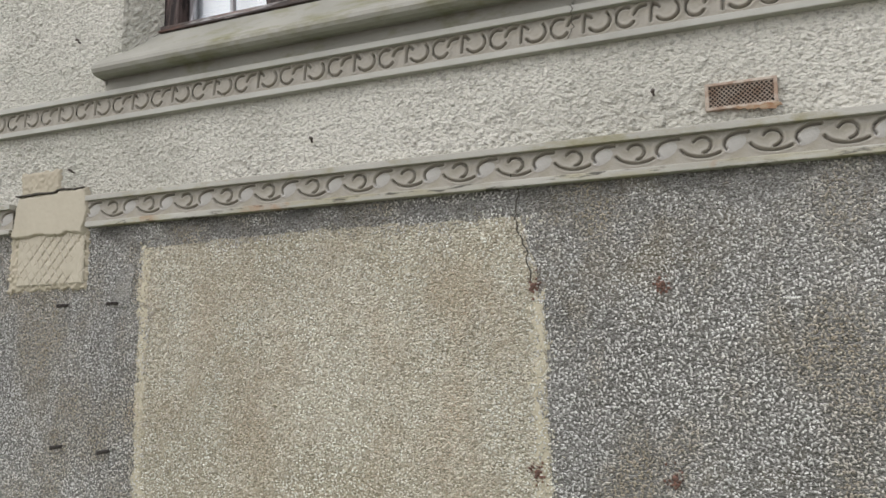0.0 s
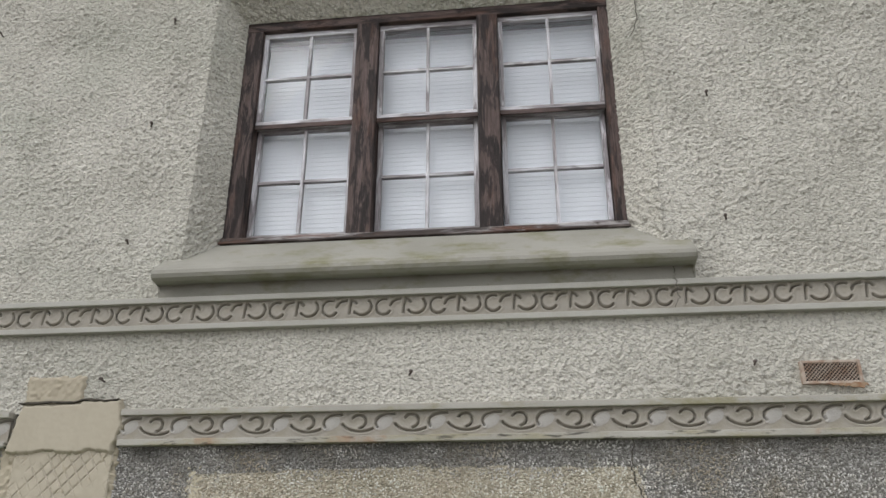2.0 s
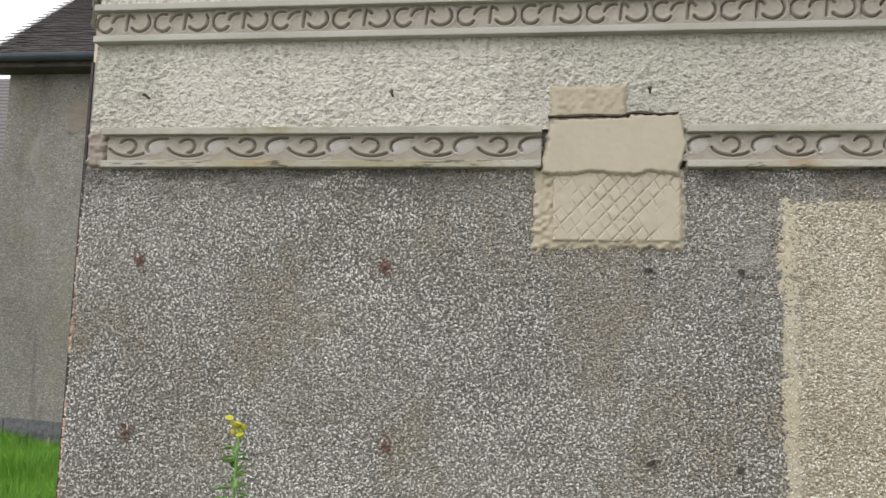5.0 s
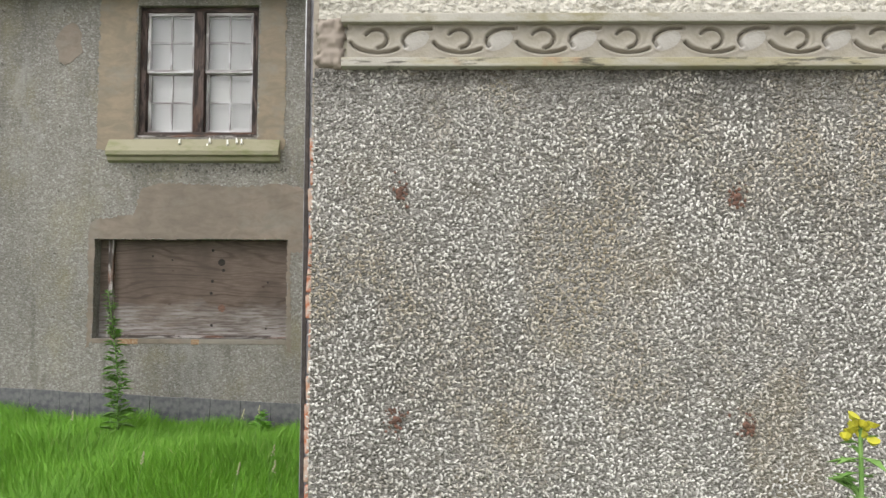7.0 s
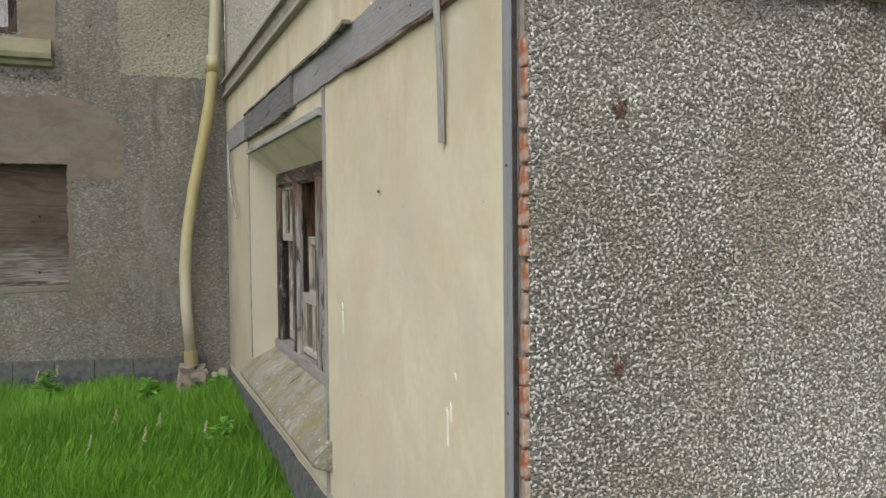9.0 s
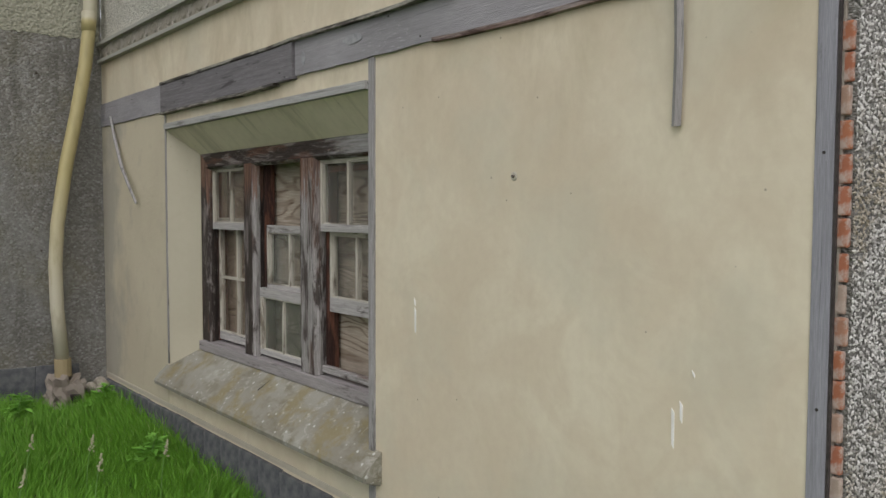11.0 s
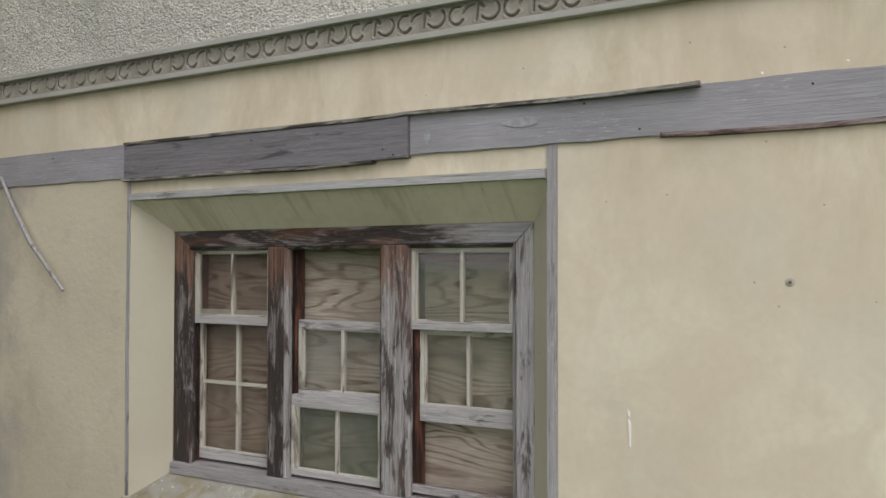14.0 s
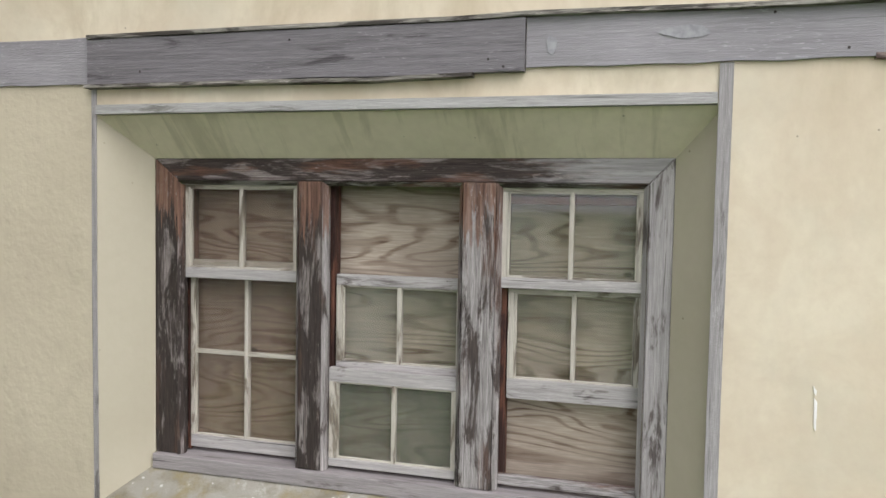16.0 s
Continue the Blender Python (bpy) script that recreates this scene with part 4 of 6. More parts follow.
# ---- sash windows ----
def slab(along, u0, u1, d0, d1, v0, v1, bevel=0.003):
    bm = bmesh.new()
    if along == "x":
        return box(bm, u0, u1, d0, d1, v0, v1, bevel)
    return box(bm, d0, d1, u0, u1, v0, v1, bevel)


def frame_bars(win, along, d, depth, jambs, mullions, head, foot, mats, jamb_mats=None, head_mat=None, mull_mats=None, foot_mat=None, mitre=False):
    """Jambs and mullions as (u0, u1), head and foot as (v0, v1)."""
    lo, hi = jambs[0][0], jambs[-1][1]
    axis = 0 if along == "x" else 1
    for i, (u0, u1) in enumerate(jambs):
        mat = (jamb_mats or mats[2:] * 2)[i]
        if mitre:
            near, wide = (u0, u1) if i else (u1, u0)
            bm = extrude(bmesh.new(), [(near, foot[1]), (wide, foot[1]), (wide, head[1]), (near, head[0])], lambda u, v, w: (d + w, u, v), depth)
            bmesh.ops.bevel(bm, geom=bm.edges[:], offset=0.004, segments=1, affect="EDGES")
            part("jamb", bm, mat, win)
        else:
            part("jamb", slab(along, u0, u1, d, d + depth, foot[1], head[0], 0.006), mat, win)
    for i, (u0, u1) in enumerate(mullions):
        part("mullion", slab(along, u0, u1, d - (0.012 if mitre else 0.008), d + depth, foot[1], head[0], 0.008), (mull_mats or mats[2:] * 2)[i], win)
    if mitre:
        bm = extrude(bmesh.new(), [(jambs[0][1], head[0]), (jambs[-1][0], head[0]), (hi, head[1]), (lo, head[1])], lambda u, v, w: (d + w, u, v), depth)
        bmesh.ops.bevel(bm, geom=bm.edges[:], offset=0.004, segments=1, affect="EDGES")
        part("head", bm, head_mat or mats[axis], win)
    else:
        part("head", slab(along, lo, hi, d, d + depth, *head, 0.006), head_mat or mats[axis], win)
    part("frame_sill", slab(along, lo, hi, d - 0.025, d + depth, *foot, 0.006), foot_mat or mats[axis], win)


def sash(win, along, u0, u1, v0, v1, d, cols, rows, mats, glass, stile=0.03, top=0.03, foot=0.035, bar=0.016, thick=0.035, bars=None):
    axis = 0 if along == "x" else 1
    s = part("sash", slab(along, u0, u1, d, d + thick, v0, v0 + foot), mats[axis], win)
    part("stile", slab(along, u0, u0 + stile, d, d + thick, v0 + foot, v1 - top), (bars or mats)[2], s)
    part("stile", slab(along, u1 - stile, u1, d, d + thick, v0 + foot, v1 - top), (bars or mats)[2], s)
    part("top_rail", slab(along, u0, u1, d, d + thick, v1 - top, v1), (bars if bars and top < 0.04 else mats)[axis], s)
    gu0, gu1, gv0, gv1 = u0 + stile, u1 - stile, v0 + foot, v1 - top
    pw, ph = (gu1 - gu0 - (cols - 1) * bar) / cols, (gv1 - gv0 - (rows - 1) * bar) / rows
    for i in range(1, cols):
        u = gu0 + i * pw + (i - 1) * bar
        part("glazing_bar", slab(along, u, u + bar, d + 0.003, d + thick - 0.004, gv0, gv1, 0.002), (bars or mats)[2], s)
    for j in range(1, rows):
        v = gv0 + j * ph + (j - 1) * bar
        part("glazing_bar", slab(along, gu0, gu1, d + 0.005, d + thick - 0.006, v, v + bar, 0.002), (bars or mats)[axis], s)
    if bars:
        for a, b, c, e in ((gu0, gu0 + 0.007, gv0, gv1), (gu1 - 0.007, gu1, gv0, gv1), (gu0, gu1, gv0, gv0 + 0.007), (gu0, gu1, gv1 - 0.007, gv1)):
            part("putty_bead", slab(along, a, b, d + 0.006, d + thick / 2, c, e, 0.002), bars[2 if b - a < 0.01 else axis], s)
    for i in range(cols):
        for j in range(rows):
            u, v = gu0 + i * (pw + bar), gv0 + j * (ph + bar)
            pane = part("pane", slab(along, u - 0.002, u + pw + 0.002, d + thick / 2, d + thick / 2 + 0.003, v - 0.002, v + ph + 0.002, 0), glass, s)
            pane.visible_shadow = False
    return s


# The upper window of the front, with three pairs of sashes.
window_1 = thing("window_1", "three-light sash window in peeling dark brown wood, shut", "window", kind="structure")
frame_bars(window_1, "x", YF, 0.11, [(FAX0, -2.51), (-0.72, FAX1)], [(-1.99, -1.87), (-1.35, -1.24)], (4.275, FAZ1), (FAZ0, 3.035), M_DARKWOOD, foot_mat=M_OLD[0])
part("sill_bead", slab("x", FAX0 - 0.005, FAX1 + 0.005, YF - 0.034, YF - 0.02, FAZ0 + 0.002, FAZ0 + 0.012, 0.003), M_OLD_DARK[0], window_1)
for a, b in ((-2.51, -1.99), (-1.87, -1.35), (-1.24, -0.72)):
    sash(window_1, "x", a, b, 3.68, 4.275, YF + 0.03, 2, 2, M_SASH_WHITE, M_GLASS, 0.024)
    # Dark strip added for the shadow under the upper sash's bottom rail.
    part("meeting_rail", slab("x", a + 0.001, b - 0.001, YF + 0.020, YF + 0.03, 3.664, 3.690, 0.003), M_DARKWOOD[0], window_1, "dark brown strip standing in for the shadow at the meeting rail")
    sash(window_1, "x", a + 0.004, b - 0.004, 3.05, 3.70, YF + 0.069, 2, 2, M_SASH_WHITE, M_GLASS, 0.024)


def blind(u0, u1, y, z0, z1, label, material=M_BLIND):
    ob = thing("venetian_blind", label, "blind", "window blinds", at=(u0, y, z0))
    mesh = to_mesh("slat", slab("x", 0, u1 - u0, -0.0155, 0.0155, -0.0007, 0.0007, 0), material)
    k = int((z1 - z0) / 0.025)
    for i in range(k):
        s = new("slat", mesh)
        s.parent = ob
        s.matrix_basis = pose(0, 0, 0.02 + i * 0.025, 85)
    part("head_rail", boxes((0, u1 - u0, -0.012, 0.02, z1 - z0, z1 - z0 + 0.022)), material, ob)
    part("bottom_rail", boxes((0, u1 - u0, -0.012, 0.012, -0.005, 0.008)), material, ob)
    return ob


for a, b in ((-2.51, -1.99), (-1.87, -1.35), (-1.24, -0.72)):
    blind(a, b, YF + 0.135, 3.06, 4.235, "white venetian blind, lowered, behind the upper window")

# The stone sill under it, with a sloping top and a rounded nose.
bm = bmesh.new()
nose = [(2.80, 3.012), (2.735, 2.996), (2.68, 2.938), (2.60, 2.862), (2.552, 2.826), (2.524, 2.809), (2.511, 2.791), (2.508, 2.773), (2.516, 2.757), (2.534, 2.747), (2.56, 2.744), (2.606, 2.752), (2.606, 2.688), (2.66, 2.688), (2.80, 2.80)]
extrude(bm, nose, lambda u, v, w: (-2.80 + w, u, v), 2.36)
bmesh.ops.bevel(bm, geom=[e for e in bm.edges if abs(e.verts[0].co.x - e.verts[1].co.x) < 1e-6], offset=0.008, segments=2, affect="EDGES")
sill_1 = solid("sill_1", bm, M_SILL, "long olive-grey stone sill with a rounded nose", "window sill")

# The boarded-up ground-floor window of the side wall.
window_2 = thing("window_2", "three-light sash window in weathered grey wood, boarded up inside", "window", kind="structure")
frame_bars(window_2, "y", XF, 0.12, [(FBY0, 4.69), (6.47, FBY1)], [(5.20, 5.32), (5.855, 5.95)], (1.672, FBZ1), (FBZ0, 0.585), M_OLD, (M_JAMB, M_POST_DARK), M_HEAD, (M_POST, M_POST_DARK), M_FOOT, mitre=True)


def mitred_bead(win, u0, u1, v0, v1, w, d, side, top):
    """A sloping bead round three sides of a light, mitred at the head."""
    rise = Vector((0.02, 0, 0))
    lo, hi = d - 0.012, d + 0.010
    part("bead", quad_slab(bmesh.new(), [(lo, u0, v0), (hi, u0 + w, v0), (hi, u0 + w, v1 - w), (lo, u0, v1)], rise), side[0], win)
    part("bead", quad_slab(bmesh.new(), [(lo, u1, v0), (hi, u1 - w, v0), (hi, u1 - w, v1 - w), (lo, u1, v1)], rise), side[1], win)
    part("bead", quad_slab(bmesh.new(), [(lo, u0, v1), (hi, u0 + w, v1 - w), (hi, u1 - w, v1 - w), (lo, u1, v1)], rise), top, win)


for u0, u1, left, right in ((5.952, 6.468, M_POST, M_POST_DARK), (5.322, 5.853, M_POST, M_POST), (4.692, 5.198, M_JAMB, M_POST)):
    mitred_bead(window_2, u0, u1, 0.586, 1.671, 0.015, XF, (left, right), M_OLD[1])
D1, D2 = XF + 0.022, XF + 0.062
sash(window_2, "y", 5.955, 6.465, 1.29, 1.668, D1, 2, 1, M_RAIL, M_GLASS_BROWN, 0.028, 0.022, 0.042, bars=M_SASH)
sash(window_2, "y", 5.955, 6.463, 0.60, 1.36, D2, 2, 2, M_RAIL, M_GLASS_BROWN, 0.022, 0.028, 0.05, bars=M_SASH)
sash(window_2, "y", 5.325, 5.826, 0.955, 1.325, D2, 2, 1, M_RAIL, M_GLASS_OLD, 0.024, 0.041, 0.04, bars=M_SASH)
sash(window_2, "y", 5.322, 5.835, 0.60, 0.975, D1, 2, 1, M_RAIL, M_GLASS_GREEN, 0.030, 0.052, 0.03, bars=M_SASH)
sash(window_2, "y", 4.693, 5.195, 1.305, 1.668, D1, 2, 1, M_RAIL, M_GLASS_OLD, 0.030, 0.025, 0.038, bars=M_SASH)
sash(window_2, "y", 4.70, 5.165, 0.905, 1.31, D2, 2, 1, M_RAIL, M_GLASS_OLD, 0.024, 0.022, 0.072, bars=M_SASH)
for u0, u1 in ((5.834, 5.852), (5.322, 5.332), (5.17, 5.197), (6.455, 6.468)):
    part("sash_lining", slab("y", u0, u1, XF + 0.06, XF + 0.12, 0.59, 1.67, 0.002), M_RED_WOOD, window_2, "red-brown bare sash lining")
part("inner_head", slab("y", 4.70, 5.19, XF + 0.062, XF + 0.085, 1.600, 1.628, 0.003), M_RED_WOOD_Y, window_2, "red-brown inner head")
part("stop_bead", slab("y", 4.70, 5.19, XF + 0.03, XF + 0.06, 0.60, 0.635, 0.003), M_OLD[1], window_2)
for u0, u1, mat in ((5.90, 6.56, M_PLY_BROWN), (5.26, 5.896, M_PLY), (4.62, 5.256, M_PLY)):
    part("plywood_board", slab("y", u0, u1, XF + 0.135, XF + 0.147, 0.54, 1.74, 0.002), mat, window_2, "wavy-grained plywood board behind the sashes")

# Its sloping sill, thick with lichen.
bm = bmesh.new()
prof = [(XF + 0.02, 0.545), (XF - 0.01, 0.528), (-5.145, 0.42), (-5.20, 0.372), (-5.228, 0.345), (-5.236, 0.330), (-5.232, 0.308), (-5.215, 0.298), (-5.145, 0.275), (XF + 0.02, 0.275)]
extrude(bm, prof, lambda u, v, w: (u, 4.415 + w, v), 2.345)
bmesh.ops.bevel(bm, geom=[e for e in bm.edges if abs(e.verts[0].co.y - e.verts[1].co.y) < 1e-6], offset=0.010, segments=2, affect="EDGES")
sill_2 = solid("sill_2", bm, M_LICHEN, "sloping stone sill blotched with pale lichen", "window sill")
part("sill_joint", quad_slab(bmesh.new(), [(-5.03, 5.585, 0.4995), (-5.10, 5.598, 0.4525), (-5.10, 5.600, 0.4525), (-5.03, 5.587, 0.4995)], (-0.003, 0, 0.003)), M_CRACK, sill_2)

# ---- timber fillets and boards on the side wall ----
def board(name, label, y0, y1, z0, z1, out, material, tilt=0.0, category="board"):
    bm = bmesh.new()
    k = max(2, int((y1 - y0) / 0.12))
    rng = random.Random(hash((round(y0 * 100), round(z0 * 100))) % 999)
    lo, hi = [], []
    outline = [(y0 + (y1 - y0) * i / k, z0 + rng.uniform(-0.003, 0.003)) for i in range(k + 1)] + \
              [(y1 - (y1 - y0) * i / k, z1 + rng.uniform(-0.003, 0.003)) for i in range(k + 1)]
    extrude(bm, outline, ON_SIDE, out)
    return tagged(new(name, to_mesh(name, bm, material)), label, category)


board("fascia_board", "silver-grey weathered board fixed flat to the rendered wall", 2.70, 5.08, 2.032, 2.198, 0.014, M_BOARD_GREY)
board("fascia_board", "dark grey split board standing proud of the wall", 5.083, 6.73, 2.018, 2.185, 0.030, M_BOARD_DARK)
board("fascia_board", "short grey board running into the corner", 6.735, 7.99, 2.025, 2.195, 0.013, M_BOARD_GREY)


def fillet(label, pts, w, h, material, category="wood strip"):
    """A thin lath along points (y, z, out) on the side wall."""
    bm = bmesh.new()
    rings = []
    for y, z, out in pts:
        rings.append([bm.verts.new((SIDE - o, y, z + dz)) for o, dz in ((out, 0), (out + w, 0.002), (out + w, h), (out, h))])
    for p, q in zip(rings, rings[1:]):
        for i in range(4):
            bm.faces.new((p[i], p[(i + 1) % 4], q[(i + 1) % 4], q[i]))
    bm.faces.new(rings[0][::-1])
    bm.faces.new(rings[-1])
    return tagged(new("wood_strip", to_mesh("wood_strip", bm, material)), label, category)


fillet("grey lath nailed over the boards, one end sprung loose", [(6.73, 2.184, 0), (6.0, 2.186, 0), (5.3, 2.184, 0), (5.08, 2.190, 0), (4.75, 2.186, 0), (4.5, 2.182, 0.002), (4.25, 2.180, 0.006), (4.03, 2.183, 0.014), (3.94, 2.184, 0.022)], 0.036, 0.016, M_LATH)
fillet("grey lath along the foot of the dark board", [(6.74, 2.004, 0), (6.0, 2.002, 0), (5.6, 1.998, 0), (5.25, 2.006, 0)], 0.038, 0.014, M_LATH)
fillet("red-brown splintered lath under the silver board", [(4.08, 2.026, 0), (3.95, 2.020, 0), (3.6, 2.016, 0), (3.35, 2.021, 0), (3.2, 2.016, 0), (2.95, 2.021, 0), (2.72, 2.017, 0)], 0.018, 0.017, M_RED_LATH)
fillet("pale grey lath over the window head", [(6.70, 1.908, 0), (5.6, 1.907, 0), (4.50, 1.905, 0)], 0.024, 0.036, M_BATTEN_H)


def upright(label, y, w, z0, z1, out, material, lean=0.0):
    bm = bmesh.new()
    pts = [(y - w / 2, z0), (y + w / 2, z0), (y + w / 2 + lean, (z0 + z1) / 2), (y + w / 2, z1), (y - w / 2, z1), (y - w / 2 + lean, (z0 + z1) / 2)]
    extrude(bm, pts, ON_SIDE, out)
    return tagged(new("wood_strip", to_mesh("wood_strip", bm, material)), label, "wood strip")


upright("narrow grey strip beside the window, standing on the sill", 6.722, 0.020, 0.43, 2.012, 0.006, M_BATTEN_V, 0.004)
upright("grey strip beside the window, running down the wall", 4.476, 0.040, -0.1, 2.03, 0.008, M_BATTEN_V, 0.003)
bm = bmesh.new()
box(bm, SIDE - 0.004, -5.10, 2.654, 2.698, -0.1, 2.48, 0.002)
corner_strip = tagged(new("wood_strip", to_mesh("wood_strip", bm, M_STRIP)), "long blue-grey painted strip closing the corner of the wall", "wood strip")
part("dark_edge", boxes((SIDE - 0.001, SIDE + 0.010, 2.6475, 2.6535, -0.1, 2.48)), M_IRON, corner_strip, "dark bare edge of the strip")
for z in (0.35, 0.95, 1.55, 2.15):
    part("nail_head", tube(bmesh.new(), [(SIDE - 0.003, 2.676, z), (SIDE - 0.0055, 2.676, z)], 0.004, 8), M_IRON, corner_strip)
bm = bmesh.new()
tube(bm, [(SIDE - 0.022, 3.052, 2.18), (SIDE - 0.026, 3.056, 2.10), (SIDE - 0.030, 3.050, 2.06), (SIDE - 0.018, 3.052, 1.85), (SIDE - 0.012, 3.06, 1.64)], 0.013, 4)
tagged(new("wood_batten", to_mesh("wood_batten", bm, M_BATTEN_V)), "thin grey batten hanging down from the board", "batten")
bm = bmesh.new()
tube(bm, [(SIDE - 0.02, 7.74, 2.08), (SIDE - 0.035, 7.62, 1.93), (SIDE - 0.045, 7.44, 1.71), (SIDE - 0.05, 7.30, 1.585), (SIDE - 0.04, 7.17, 1.45)], 0.012, 5, [0.012, 0.012, 0.014, 0.011, 0.009])
tagged(new("broken_lath", to_mesh("broken_lath", bm, M_BATTEN_V)), "split grey lath hanging crooked from the wall", "lath")


def crack(name, pts, width, place, lift, parent, seed):
    rng = random.Random(seed)
    path = []
    for (u0, v0), (u1, v1) in zip(pts, pts[1:]):
        for i in range(6):
            f = i / 6
            path.append((u0 + f * (u1 - u0) + rng.uniform(-0.006, 0.006), v0 + f * (v1 - v0)))
    path.append(pts[-1])
    ring = [(u - width * rng.uniform(0.3, 0.6), v) for u, v in path] + [(u + width * rng.uniform(0.3, 0.6), v) for u, v in path[::-1]]
    return part(name, extrude(bmesh.new(), ring, lambda u, v, w: place(u, v, lift + w), 0.002), M_CRACK, parent, "thin dark crack")


def blotch(name, place, cu, cv, ru, rv, lift, material, parent, seed, label=""):
    rng = random.Random(seed)
    pts = [(cu + ru * rng.uniform(0.7, 1.1) * math.cos(2 * math.pi * i / 14), cv + rv * rng.uniform(0.7, 1.1) * math.sin(2 * math.pi * i / 14)) for i in range(14)]
    base = lift - 0.003
    return part(name, extrude(bmesh.new(), pts, lambda u, v, w: place(u, v, base + w), 0.0035), material, parent, label)


for i, (u, v, a, b) in enumerate([(4.60, 2.125, 0.075, 0.022), (5.0, 2.10, 0.018, 0.034)]):
    blotch("splash", ON_SIDE, u, v, a, b, 0.0165, M_SPLASH, wall_west, i, "chalky white splash on the board")
for i, (u, v, ln) in enumerate([(4.194, 0.99, 0.10), (4.197, 1.06, 0.03), (3.06, 0.82, 0.11), (3.035, 0.87, 0.06), (3.0, 0.98, 0.02)]):
    part("paint_drip", extrude(bmesh.new(), [(u - 0.0035, v - ln / 2), (u + 0.003, v - ln / 2 + 0.01), (u + 0.005, v + ln / 2), (u - 0.004, v + ln / 2 - 0.012)], ON_SIDE, 0.003), M_CHALK, wall_west, "white paint drip")
bm = bmesh.new()
tube(bm, [(SIDE + 0.005, 3.673, 1.526), (SIDE - 0.010, 3.673, 1.526)], 0.005, 10, [0.008, 0.004])
tagged(new("screw_eye", to_mesh("screw_eye", bm, M_PIN)), "rusted screw in the rendered wall", "screw")

for i, (y, z) in enumerate(((4.35, 2.17), (4.15, 2.06), (3.6, 2.16), (3.3, 2.09), (2.95, 2.17), (5.15, 2.035), (5.2, 2.06), (5.9, 2.15), (6.5, 2.06), (7.3, 2.16))):
    part("nail_head", tube(bmesh.new(), [(SIDE - 0.012, y, z), (SIDE - (0.0155 if y < 5.08 or y > 6.7 else 0.0315), y, z)], 0.0045, 8), M_IRON, wall_west)

for i, (y, z, r) in enumerate(((3.75, 2.215, 0.006), (3.50, 2.225, 0.005), (3.32, 2.212, 0.007), (2.95, 2.222, 0.008), (6.95, 2.005, 0.006), (4.02, 2.21, 0.005))):
    blotch("paint_speck", ON_SIDE, y, z, r, r * 0.8, 0.0022, M_CHALK, wall_west, 60 + i, "white paint speck")
part("screw_collar", tube(bmesh.new(), [(SIDE + 0.002, 3.673, 1.526), (SIDE - 0.003, 3.673, 1.526)], 0.016, 12, [0.018, 0.012]), M_DAMP, wall_west, "grey filler round a screw")

# The corner of a white notice on the board.
sign = thing("notice_sign", "white notice plate with navy capitals on the grey board", "sign", at=(SIDE - 0.016, 2.99, 2.065))
part("plate", boxes((-0.004, 0.0, -0.27, 0.0, 0.0, 0.22), bevel=0.0015), M_SIGN, sign)
text = bpy.data.curves.new("lettering", "FONT")
text.body, text.size, text.extrude, text.offset = "IN", 0.052, 0.0006, 0.0016
letters_tmp = bpy.data.objects.new("lettering_tmp", text)
scene.collection.objects.link(letters_tmp)
bpy.context.view_layer.update()
me = bpy.data.meshes.new_from_object(letters_tmp.evaluated_get(bpy.context.evaluated_depsgraph_get()))
bpy.data.objects.remove(letters_tmp)
me.materials.clear()
me.materials.append(M_INK)
letters = new("lettering", me)
letters.parent = sign
letters.matrix_basis = Matrix(((0, 0, -1, -0.0052), (-1, 0, 0, -0.018), (0, 1, 0, 0.024), (0, 0, 0, 1)))
part("bullet_mark", boxes((-0.0052, -0.004, -0.040, -0.034, 0.125, 0.131)), M_INK, sign)

# ---- odds and ends on the front wall ----
ROWS_NAIL = [(-4.87, 2.315), (-3.92, 2.315), (-2.985, 2.317), (-1.645, 2.315), (-0.26, 2.32), (-3.923, 2.956), (-2.99, 2.97), (-0.28, 2.96), (-2.98, 3.61), (-3.93, 3.60), (-0.28, 3.59), (-2.95, 4.25), (-3.93, 4.25), (-4.87, 2.96), (-4.87, 3.6), (-0.27, 4.24)]
PLUGS = [(-4.87, 1.69), (-3.92, 1.68), (-2.985, 1.68), (-2.675, 1.68), (-0.71, 1.68), (-0.26, 1.67), (-4.873, 1.055), (-3.91, 1.048), (-2.98, 1.03), (-2.69, 1.02), (-0.71, 1.03), (-0.25, 1.035)]


def pin(bm_seed, length, radius):
    rng = random.Random(bm_seed)
    bm = bmesh.new()
    tube(bm, [(0, 0.03, 0), (0, -length * 0.5, 0.004), (rng.uniform(-0.006, 0.006), -length, 0.012)], radius, 6, [radius, radius, radius * 1.3])
    bmesh.ops.create_uvsphere(bm, u_segments=6, v_segments=4, radius=radius * 1.7, matrix=Matrix.Translation((0, -length, 0.012)))
    return to_mesh("iron_pin", bm, M_PIN, True)


PIN_MESHES = [pin(i, 0.030, 0.0045) for i in range(3)]
for i, (x, z) in enumerate(ROWS_NAIL):
    ob = tagged(new("iron_pin", PIN_MESHES[i % 3]), "bent dark iron pin sticking out of the harling", "pin", "iron pins in the wall")
    ob.matrix_basis = pose(x, FRONT, z, 0, i * 47 % 40 - 20, i * 31 % 50 - 25)


